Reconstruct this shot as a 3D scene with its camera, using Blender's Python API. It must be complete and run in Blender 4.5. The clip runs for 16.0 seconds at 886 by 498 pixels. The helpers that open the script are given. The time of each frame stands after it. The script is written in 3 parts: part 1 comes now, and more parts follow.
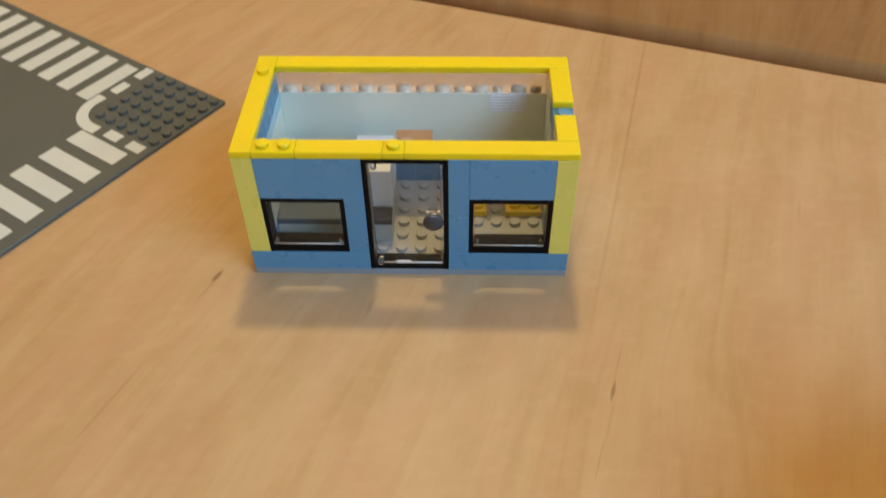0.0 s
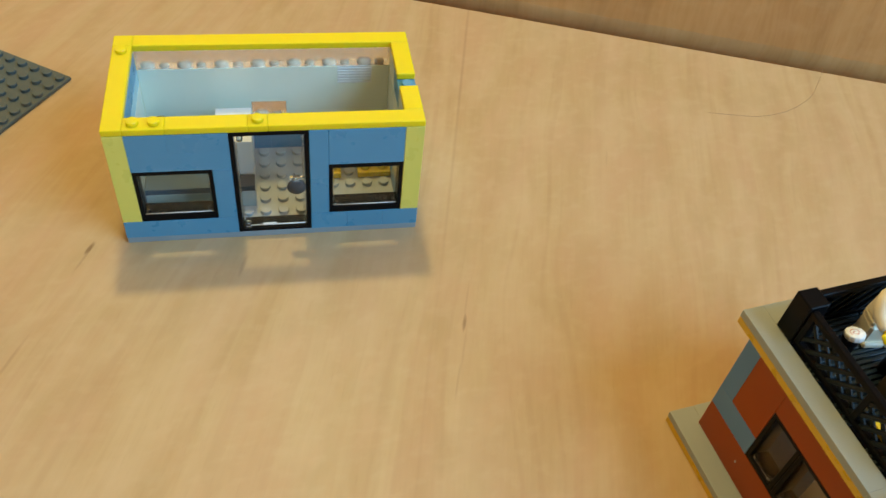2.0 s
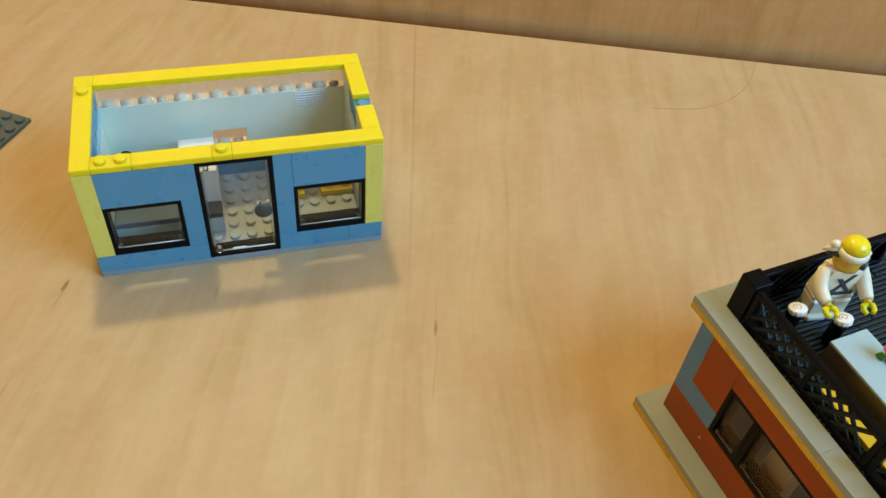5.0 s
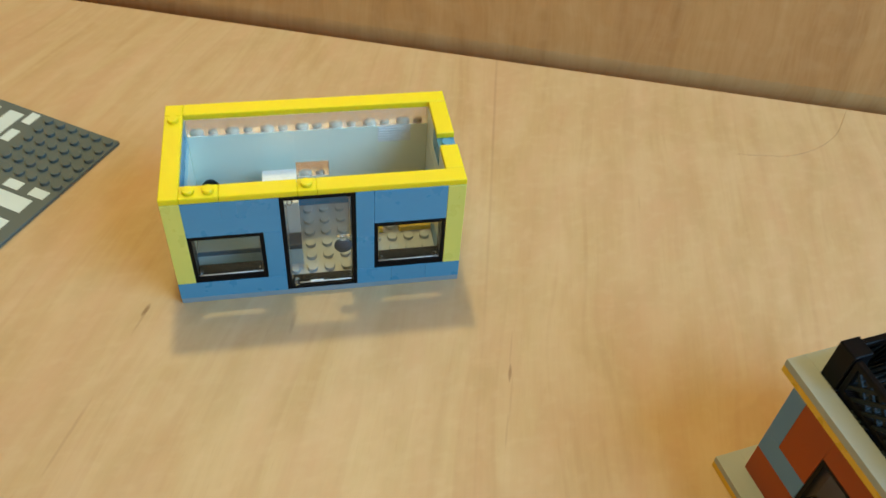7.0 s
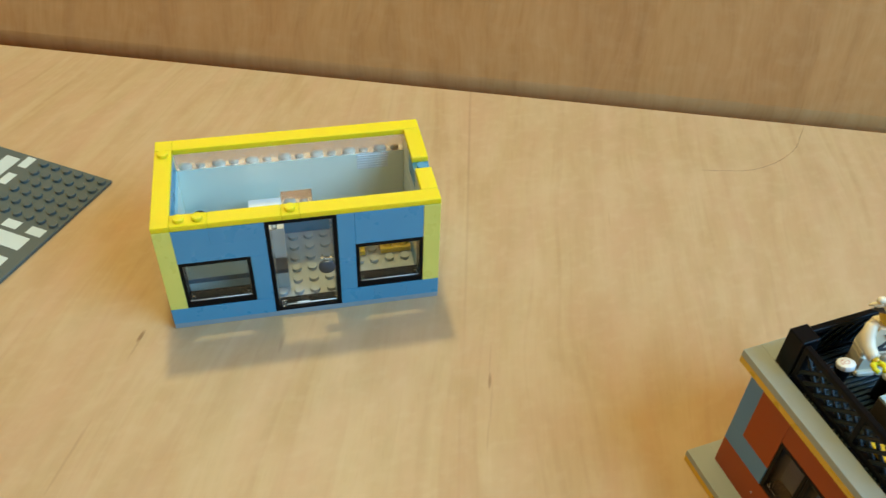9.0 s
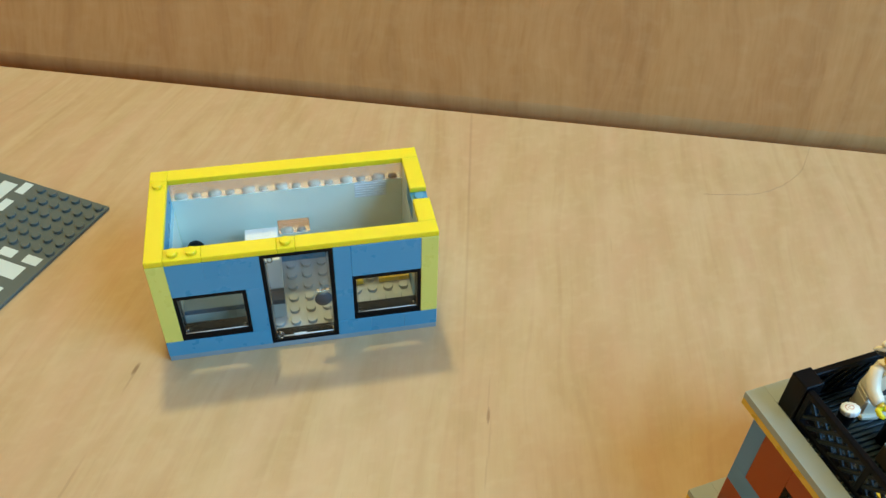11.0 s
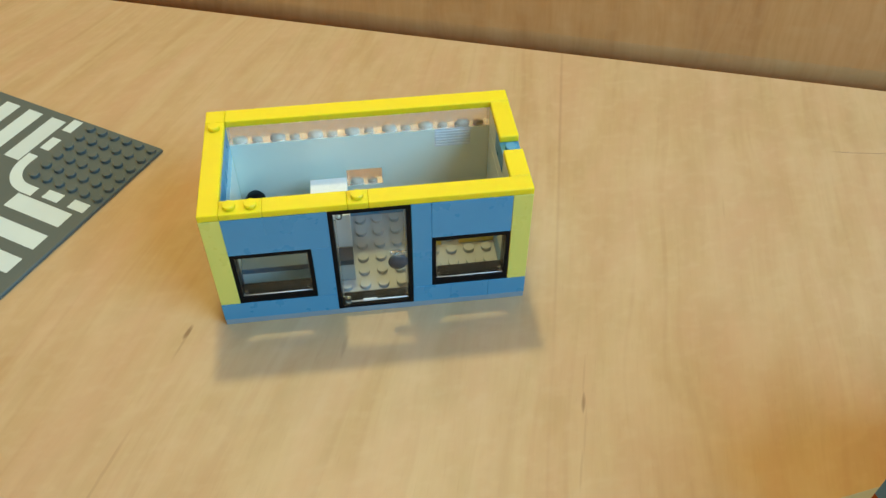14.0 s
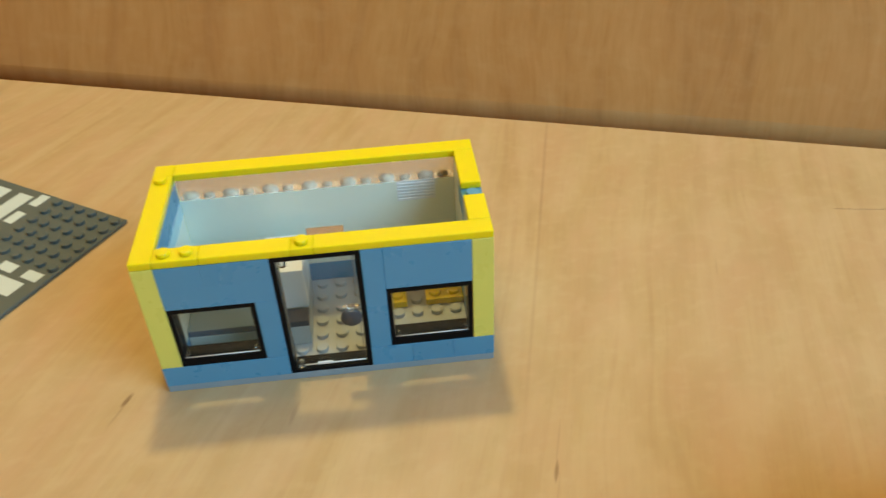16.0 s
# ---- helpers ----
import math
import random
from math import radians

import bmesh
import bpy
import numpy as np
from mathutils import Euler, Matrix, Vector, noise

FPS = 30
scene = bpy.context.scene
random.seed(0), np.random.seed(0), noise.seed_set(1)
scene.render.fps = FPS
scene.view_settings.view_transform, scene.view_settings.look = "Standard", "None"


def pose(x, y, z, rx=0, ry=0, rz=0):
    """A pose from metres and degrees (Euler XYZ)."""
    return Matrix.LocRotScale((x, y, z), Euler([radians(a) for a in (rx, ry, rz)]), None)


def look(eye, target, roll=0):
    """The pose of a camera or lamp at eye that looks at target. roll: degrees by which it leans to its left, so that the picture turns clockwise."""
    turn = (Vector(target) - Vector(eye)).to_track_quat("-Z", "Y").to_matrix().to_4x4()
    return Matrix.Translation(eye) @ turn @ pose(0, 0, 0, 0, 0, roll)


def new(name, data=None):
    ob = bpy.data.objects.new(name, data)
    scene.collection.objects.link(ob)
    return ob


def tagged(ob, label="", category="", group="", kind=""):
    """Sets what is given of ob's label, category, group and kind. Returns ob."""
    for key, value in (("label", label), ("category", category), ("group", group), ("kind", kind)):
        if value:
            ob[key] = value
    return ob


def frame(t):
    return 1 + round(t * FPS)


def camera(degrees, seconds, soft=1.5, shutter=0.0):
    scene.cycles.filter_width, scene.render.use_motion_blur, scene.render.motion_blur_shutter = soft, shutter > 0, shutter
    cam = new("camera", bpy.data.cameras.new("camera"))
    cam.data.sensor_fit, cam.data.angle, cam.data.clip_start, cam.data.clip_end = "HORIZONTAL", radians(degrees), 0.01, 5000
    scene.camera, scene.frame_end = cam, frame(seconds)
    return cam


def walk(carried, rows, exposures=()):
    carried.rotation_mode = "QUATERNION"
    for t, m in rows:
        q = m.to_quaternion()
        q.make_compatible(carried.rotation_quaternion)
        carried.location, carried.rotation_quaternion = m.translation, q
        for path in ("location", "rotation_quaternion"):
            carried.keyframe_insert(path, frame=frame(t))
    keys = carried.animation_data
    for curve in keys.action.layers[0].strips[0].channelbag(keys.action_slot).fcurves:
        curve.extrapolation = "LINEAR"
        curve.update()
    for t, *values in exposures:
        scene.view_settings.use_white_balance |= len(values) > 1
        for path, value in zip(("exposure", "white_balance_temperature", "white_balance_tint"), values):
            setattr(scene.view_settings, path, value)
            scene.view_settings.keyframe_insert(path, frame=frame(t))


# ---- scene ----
# camera and its walk: a phone held above a wooden table
cam = camera(55.28, 16.0, soft=1.45, shutter=0.65)
ROWS = [
    (0, 0.08616, -0.23916, 0.25610, 44.803, 0.623, 1.387),
    (0.5, 0.08312, -0.25171, 0.26953, 46.636, -0.400, -2.074),
    (1, 0.08627, -0.26781, 0.28595, 44.201, -7.077, -8.707),
    (1.5, 0.07902, -0.26796, 0.28032, 42.458, -5.481, -9.072),
    (2, 0.06994, -0.26677, 0.28697, 42.062, -5.359, -9.345),
    (2.5, 0.06314, -0.27113, 0.28573, 41.931, -5.238, -9.270),
    (3, 0.06702, -0.27109, 0.29511, 41.922, -5.201, -9.179),
    (3.5, 0.07420, -0.27731, 0.29401, 41.812, -4.500, -9.756),
    (5.8, 0.05034, -0.27118, 0.30189, 43.199, -4.186, -15.464),
    (5.9, 0.04702, -0.26552, 0.30060, 43.044, -4.246, -14.955),
    (6, 0.04370, -0.25986, 0.29932, 42.984, -4.307, -15.540),
    (6.1, 0.04577, -0.25930, 0.29788, 43.607, -4.253, -15.233),
    (6.5, 0.05404, -0.25707, 0.29211, 43.619, -4.038, -10.136),
    (7, 0.05780, -0.26374, 0.30274, 43.859, -3.325, -9.766),
    (7.5, 0.05694, -0.28291, 0.31925, 47.045, -1.739, -11.000),
    (8, 0.05359, -0.28722, 0.31521, 46.978, -1.871, -11.239),
    (8.5, 0.05616, -0.28756, 0.31508, 46.832, -2.015, -11.416),
    (9, 0.06049, -0.28788, 0.30967, 46.832, -1.970, -11.677),
    (9.2, 0.06633, -0.29131, 0.31287, 46.768, -1.969, -11.547),
    (11.3, 0.06823, -0.27457, 0.31611, 47.097, -1.545, -11.294),
    (11.4, 0.07168, -0.27582, 0.31384, 47.343, -1.469, -11.367),
    (11.5, 0.07512, -0.27706, 0.31158, 47.392, -1.393, -11.113),
    (11.6, 0.07552, -0.27651, 0.30978, 46.855, -1.402, -11.323),
    (12, 0.07711, -0.27428, 0.30258, 47.428, -1.441, -11.211),
    (12.4, 0.06689, -0.26916, 0.30034, 47.875, -1.326, -11.149),
    (12.5, 0.06434, -0.26788, 0.29978, 47.678, -1.297, -11.277),
    (12.6, 0.06461, -0.26805, 0.30003, 47.380, -1.264, -10.888),
    (13, 0.06569, -0.26873, 0.30102, 47.668, -1.129, -10.995),
    (13.5, 0.05891, -0.25833, 0.28555, 47.192, -1.408, -10.843),
    (13.9, 0.06086, -0.23792, 0.28439, 43.767, -0.439, -7.138),
    (14, 0.06135, -0.23282, 0.28410, 43.282, -0.196, -7.416),
    (14.1, 0.06594, -0.23534, 0.28433, 44.283, -0.229, -6.417),
    (14.4667, 0.08400, -0.24525, 0.28526, 45.991, -0.358, -8.537),
    (14.5, 0.08428, -0.24540, 0.28527, 46.024, -0.360, -8.550),
    (14.5333, 0.08447, -0.24529, 0.28501, 46.041, -0.366, -8.561),
    (15, 0.10050, -0.23650, 0.26317, 47.441, -0.831, -9.466),
    (15.4, 0.09490, -0.22226, 0.24976, 54.025, 0.828, -8.349),
    (15.5, 0.09350, -0.21870, 0.24641, 53.316, 1.243, -7.773),
    (15.6, 0.09297, -0.22228, 0.24591, 52.524, 1.420, -7.133),
    (15.9, 0.09137, -0.23303, 0.24440, 51.543, 1.952, -6.724),
    (16, 0.09083, -0.23661, 0.24390, 51.882, 2.129, -6.208),
]
# the phone's white balance drifts from warm to neutral in the first seconds
EXPOSURES = [(0.0, -0.64, 7250, 19), (0.5, -0.50, 6850, 4), (1.0, -0.48, 6700, 3), (2.0, -0.46, 6700, 3), (3.5, -0.44, 6600, 3), (7.0, -0.41, 6300, 0), (8.0, -0.38, 6130, -1), (9.0, -0.35, 6050, -2),
             (11.5, -0.34, 5780, -3), (12.5, -0.31, 5860, -3), (13.0, -0.36, 6250, -2), (14.5, -0.37, 6100, -2), (15.0, -0.37, 6250, -2), (15.5, -0.36, 6900, 1), (16.0, -0.41, 7250, 2)]
walk(cam, [(t, pose(x, y, z, rx, ry, rz)) for t, x, y, z, rx, ry, rz in ROWS], EXPOSURES)

# ---- light ----
MM = 0.001
world = bpy.data.worlds.new("room")
scene.world = world
world.use_nodes = True
world.node_tree.nodes["Background"].inputs["Color"].default_value = (0.45, 0.72, 1.0, 1)
world.node_tree.nodes["Background"].inputs["Strength"].default_value = 0.4


def area_lamp(name, eye, target, size, power, color):
    data = bpy.data.lights.new(name, "AREA")
    data.shape, data.size, data.energy, data.color = "DISK", size, power, color
    ob = new(name, data)
    ob.matrix_world = look(eye, target)
    return ob


def bulb(name, at, radius, power, color):
    data = bpy.data.lights.new(name, "POINT")
    data.shadow_soft_size, data.energy, data.color = radius, power, color
    ob = new(name, data)
    ob.location = at
    return ob


# a warm bulb hanging behind the toy shop lights table, walls and ceiling; cool daylight from a window to the right
bulb("ceiling_lamp", (0.064, 0.54, 1.24), 0.05, 43.0, (0.87, 0.72, 0.345))
area_lamp("window_light", (1.16, -0.93, 1.20), (0.06, 0.0, 0.0), 1.15, 41.0, (0.39, 0.74, 1.21))


# ---- materials ----
def nodes_of(name):
    m = bpy.data.materials.new(name)
    m.use_nodes = True
    nt = m.node_tree
    return m, nt, nt.nodes["Principled BSDF"]


def link(nt, a, b):
    nt.links.new(a, b)


def ramp(nt, fac, stops):
    r = nt.nodes.new("ShaderNodeValToRGB")
    while len(r.color_ramp.elements) < len(stops):
        r.color_ramp.elements.new(0.5)
    for e, (p, c) in zip(r.color_ramp.elements, stops):
        e.position, e.color = p, (*c, 1) if len(c) == 3 else (c[0], c[0], c[0], 1)
    link(nt, fac, r.inputs["Fac"])
    return r.outputs["Color"]


def mixc(nt, fac, a, b, kind="MIX"):
    n = nt.nodes.new("ShaderNodeMix")
    n.data_type, n.blend_type = "RGBA", kind
    for sock, value in (("Factor", fac), ("A", a), ("B", b)):
        s = [i for i in n.inputs if i.name == sock and (i.type == "RGBA" if sock != "Factor" else i.type == "VALUE")][0]
        if isinstance(value, (int, float)):
            s.default_value = value
        elif isinstance(value, tuple):
            s.default_value = (*value, 1)
        else:
            link(nt, value, s)
    return [o for o in n.outputs if o.type == "RGBA"][0]


def calc(nt, op, a, b=None, clamp=False):
    n = nt.nodes.new("ShaderNodeMath")
    n.operation, n.use_clamp = op, clamp
    for i, v in enumerate((a, b)):
        if v is None:
            continue
        if isinstance(v, (int, float)):
            n.inputs[i].default_value = v
        else:
            link(nt, v, n.inputs[i])
    return n.outputs[0]


def vec(nt, x, y, z=0.0):
    n = nt.nodes.new("ShaderNodeCombineXYZ")
    for i, v in enumerate((x, y, z)):
        if isinstance(v, (int, float)):
            n.inputs[i].default_value = v
        else:
            link(nt, v, n.inputs[i])
    return n.outputs[0]


def noise_fac(nt, vector, scale, detail=3.0, rough=0.5):
    n = nt.nodes.new("ShaderNodeTexNoise")
    n.inputs["Scale"].default_value, n.inputs["Detail"].default_value = scale, detail
    n.inputs["Roughness"].default_value = rough
    if vector is not None:
        link(nt, vector, n.inputs["Vector"])
    return n.outputs["Fac"]


def coords(nt):
    c = nt.nodes.new("ShaderNodeTexCoord").outputs["Object"]
    s = nt.nodes.new("ShaderNodeSeparateXYZ")
    link(nt, c, s.inputs[0])
    return c, s.outputs[0], s.outputs[1], s.outputs[2]


def bump(nt, height, strength, dist, shader):
    b = nt.nodes.new("ShaderNodeBump")
    b.inputs["Strength"].default_value, b.inputs["Distance"].default_value = strength, dist
    link(nt, height, b.inputs["Height"])
    link(nt, b.outputs[0], shader.inputs["Normal"])


def plastic(name, rgb, rough=0.28, vary=0.08):
    """Moulded ABS: faint tone change from piece to piece, fine dust and scuffs."""
    m, nt, p = nodes_of(name)
    c, x, y, z = coords(nt)
    geo = nt.nodes.new("ShaderNodeNewGeometry").outputs["Position"]
    info = nt.nodes.new("ShaderNodeObjectInfo").outputs["Random"]
    cloud = noise_fac(nt, geo, 70.0, 3.0)
    tone = calc(nt, "ADD", calc(nt, "MULTIPLY", calc(nt, "SUBTRACT", cloud, 0.5), vary * 1.6), calc(nt, "MULTIPLY", calc(nt, "SUBTRACT", info, 0.5), vary))
    tone = calc(nt, "ADD", tone, 1.0)
    link(nt, mixc(nt, 1.0, rgb, vec(nt, tone, tone, tone), "MULTIPLY"), p.inputs["Base Color"])
    scuff = noise_fac(nt, geo, 110.0, 3.0, 0.5)
    link(nt, calc(nt, "ADD", rough - 0.03, calc(nt, "MULTIPLY", scuff, 0.06)), p.inputs["Roughness"])
    bump(nt, noise_fac(nt, geo, 120.0, 2.0), 0.004, 0.0004, p)
    p.inputs["Specular IOR Level"].default_value = 0.5
    return m


def clear(name, tint, rough=0.03):
    m, nt, p = nodes_of(name)
    geo = nt.nodes.new("ShaderNodeNewGeometry").outputs["Position"]
    p.inputs["Base Color"].default_value = (*tint, 1)
    p.inputs["Transmission Weight"].default_value = 1.0
    p.inputs["IOR"].default_value = 1.49
    link(nt, calc(nt, "ADD", rough, calc(nt, "MULTIPLY", noise_fac(nt, geo, 400.0, 3.0), 0.04)), p.inputs["Roughness"])
    return m


def sheet(name, tint):
    """A thin clear pane: light passes straight through, with a glossy skin."""
    m, nt, p = nodes_of(name)
    t = nt.nodes.new("ShaderNodeBsdfTransparent")
    t.inputs["Color"].default_value = (*tint, 1)
    g = nt.nodes.new("ShaderNodeBsdfGlossy")
    geo = nt.nodes.new("ShaderNodeNewGeometry").outputs["Position"]
    link(nt, calc(nt, "ADD", 0.02, calc(nt, "MULTIPLY", noise_fac(nt, geo, 300.0, 3.0), 0.08)), g.inputs["Roughness"])
    lw = nt.nodes.new("ShaderNodeLayerWeight")
    skin = calc(nt, "ADD", 0.035, calc(nt, "MULTIPLY", calc(nt, "POWER", lw.outputs["Facing"], 4.0), 0.55), True)
    mix = nt.nodes.new("ShaderNodeMixShader")
    link(nt, skin, mix.inputs[0])
    link(nt, t.outputs[0], mix.inputs[1])
    link(nt, g.outputs[0], mix.inputs[2])
    link(nt, mix.outputs[0], nt.nodes["Material Output"].inputs["Surface"])
    return m


def table_wood():
    m, nt, p = nodes_of("beech_veneer")
    c, x, y, z = coords(nt)
    # the grain fans out slightly across the table
    u = calc(nt, "SUBTRACT", calc(nt, "SUBTRACT", x, calc(nt, "MULTIPLY", y, 0.243)), 0.143)
    fan = calc(nt, "SUBTRACT", 1.1, calc(nt, "MULTIPLY", calc(nt, "GREATER_THAN", u, 0.0), 1.6))
    g = calc(nt, "ADD", 0.143, calc(nt, "DIVIDE", u, calc(nt, "SUBTRACT", 1.0, calc(nt, "MULTIPLY", y, fan))))
    wob = noise_fac(nt, vec(nt, calc(nt, "MULTIPLY", g, 9.0), calc(nt, "MULTIPLY", y, 4.0)), 1.0, 2.0)
    gw = calc(nt, "ADD", g, calc(nt, "MULTIPLY", calc(nt, "SUBTRACT", wob, 0.5), 0.045))
    broad = noise_fac(nt, vec(nt, calc(nt, "MULTIPLY", gw, 16.0), calc(nt, "MULTIPLY", y, 2.2)), 1.0, 3.0)
    streak = noise_fac(nt, vec(nt, calc(nt, "MULTIPLY", gw, 62.0), calc(nt, "MULTIPLY", y, 6.0)), 1.0, 3.0, 0.5)
    fine = noise_fac(nt, vec(nt, calc(nt, "MULTIPLY", g, 420.0), calc(nt, "MULTIPLY", y, 26.0)), 1.0, 3.0, 0.65)
    pore = noise_fac(nt, vec(nt, calc(nt, "MULTIPLY", g, 1500.0), calc(nt, "MULTIPLY", y, 110.0)), 1.0, 2.0)
    line = noise_fac(nt, vec(nt, calc(nt, "MULTIPLY", gw, 190.0), calc(nt, "MULTIPLY", y, 5.0), 7.0), 1.0, 2.0, 0.5)
    band = noise_fac(nt, vec(nt, calc(nt, "MULTIPLY", gw, 70.0), calc(nt, "MULTIPLY", y, 12.0), 3.0), 1.0, 1.0, 0.5)
    col = ramp(nt, broad, [(0.30, (0.47, 0.290, 0.132)), (0.50, (0.51, 0.345, 0.172)), (0.70, (0.555, 0.400, 0.222))])
    col = mixc(nt, 0.34, col, ramp(nt, band, [(0.40, (0.45, 0.285, 0.132)), (0.50, (0.505, 0.345, 0.172)), (0.60, (0.575, 0.42, 0.240))]))
    col = mixc(nt, 0.36, col, ramp(nt, streak, [(0.28, (0.41, 0.255, 0.11)), (0.48, (0.50, 0.345, 0.170)), (0.72, (0.55, 0.40, 0.215))]))
    col = mixc(nt, 0.09, col, ramp(nt, fine, [(0.35, (0.36, 0.215, 0.09)), (0.6, (0.56, 0.40, 0.215))]))
    col = mixc(nt, ramp(nt, pore, [(0.62, (0.0,)), (0.74, (0.14,))]), col, (0.30, 0.17, 0.07))
    col = mixc(nt, ramp(nt, line, [(0.32, (0.20,)), (0.46, (0.0,))]), col, (0.37, 0.215, 0.095))
    # blotchy figure: soft lighter and rosier patches, a little longer along the grain, and short rays across it
    figure = noise_fac(nt, vec(nt, calc(nt, "MULTIPLY", gw, 46.0), calc(nt, "MULTIPLY", y, 22.0)), 1.0, 3.0, 0.55)
    col = mixc(nt, ramp(nt, figure, [(0.44, (0.0,)), (0.68, (0.38,))]), col, (0.60, 0.435, 0.255))
    rosy = noise_fac(nt, vec(nt, calc(nt, "MULTIPLY", gw, 38.0), calc(nt, "MULTIPLY", y, 15.0), 4.0), 1.0, 3.0, 0.55)
    col = mixc(nt, ramp(nt, rosy, [(0.42, (0.0,)), (0.66, (0.52,))]), col, (0.53, 0.325, 0.180))
    olive = noise_fac(nt, vec(nt, calc(nt, "MULTIPLY", gw, 55.0), calc(nt, "MULTIPLY", y, 30.0), 9.0), 1.0, 2.0)
    col = mixc(nt, ramp(nt, olive, [(0.52, (0.0,)), (0.72, (0.32,))]), col, (0.42, 0.290, 0.135))
    ray = noise_fac(nt, vec(nt, calc(nt, "MULTIPLY", g, 120.0), calc(nt, "MULTIPLY", y, 170.0), 2.0), 1.0, 2.0)
    col = mixc(nt, ramp(nt, ray, [(0.50, (0.0,)), (0.70, (0.16,))]), col, (0.61, 0.45, 0.27))
    # short mineral streaks in the veneer and one long dark vein
    for mx, my, wide, long_, dark in ((0.1410, -0.0572, 0.0009, 0.0052, 0.60), (0.1385, -0.0700, 0.0006, 0.0130, 0.12), (-0.0160, -0.0018, 0.0012, 0.0040, 0.72), (-0.0184, -0.0085, 0.0007, 0.0085, 0.24),
                                      (0.0490, -0.0170, 0.0012, 0.0070, 0.2), (0.1445, -0.0440, 0.0006, 0.0110, 0.14), (-0.0420, -0.0640, 0.0009, 0.0200, 0.20),
                                      (0.2350, 0.0420, 0.0006, 0.0080, 0.1), (0.1330, -0.0860, 0.0006, 0.0100, 0.16)):
        dy = calc(nt, "SUBTRACT", y, my)
        slope = 0.30 if mx > 0 else 0.44
        dx = calc(nt, "SUBTRACT", calc(nt, "SUBTRACT", x, mx), calc(nt, "MULTIPLY", dy, slope))
        d = calc(nt, "ADD", calc(nt, "POWER", calc(nt, "ABSOLUTE", calc(nt, "DIVIDE", dx, wide)), 2.0), calc(nt, "POWER", calc(nt, "ABSOLUTE", calc(nt, "DIVIDE", dy, long_)), 2.0))
        d = calc(nt, "ADD", d, calc(nt, "MULTIPLY", calc(nt, "SUBTRACT", pore, 0.5), 1.2))
        col = mixc(nt, calc(nt, "MULTIPLY", ramp(nt, d, [(0.15, (1.0,)), (1.0, (0.0,))]), dark), col, (0.16, 0.075, 0.03))
    vein = calc(nt, "ABSOLUTE", calc(nt, "SUBTRACT", calc(nt, "ADD", g, calc(nt, "MULTIPLY", calc(nt, "SUBTRACT", wob, 0.5), 0.008)), 0.1430))
    vein = calc(nt, "MULTIPLY", ramp(nt, calc(nt, "DIVIDE", vein, 0.0012), [(0.1, (1.0,)), (1.0, (0.0,))]), ramp(nt, streak, [(0.3, (0.75,)), (0.6, (0.30,))]))
    vein = calc(nt, "MULTIPLY", vein, ramp(nt, calc(nt, "ADD", calc(nt, "MULTIPLY", y, 4.0), 0.45), [(0.3, (0.14,)), (0.8, (0.62,))]))
    col = mixc(nt, vein, col, (0.26, 0.14, 0.06))
    link(nt, col, p.inputs["Base Color"])
    link(nt, calc(nt, "ADD", 0.40, calc(nt, "MULTIPLY", fine, 0.16)), p.inputs["Roughness"])
    p.inputs["Specular IOR Level"].default_value = 0.35
    bump(nt, fine, 0.06, 0.0004, p)
    return m


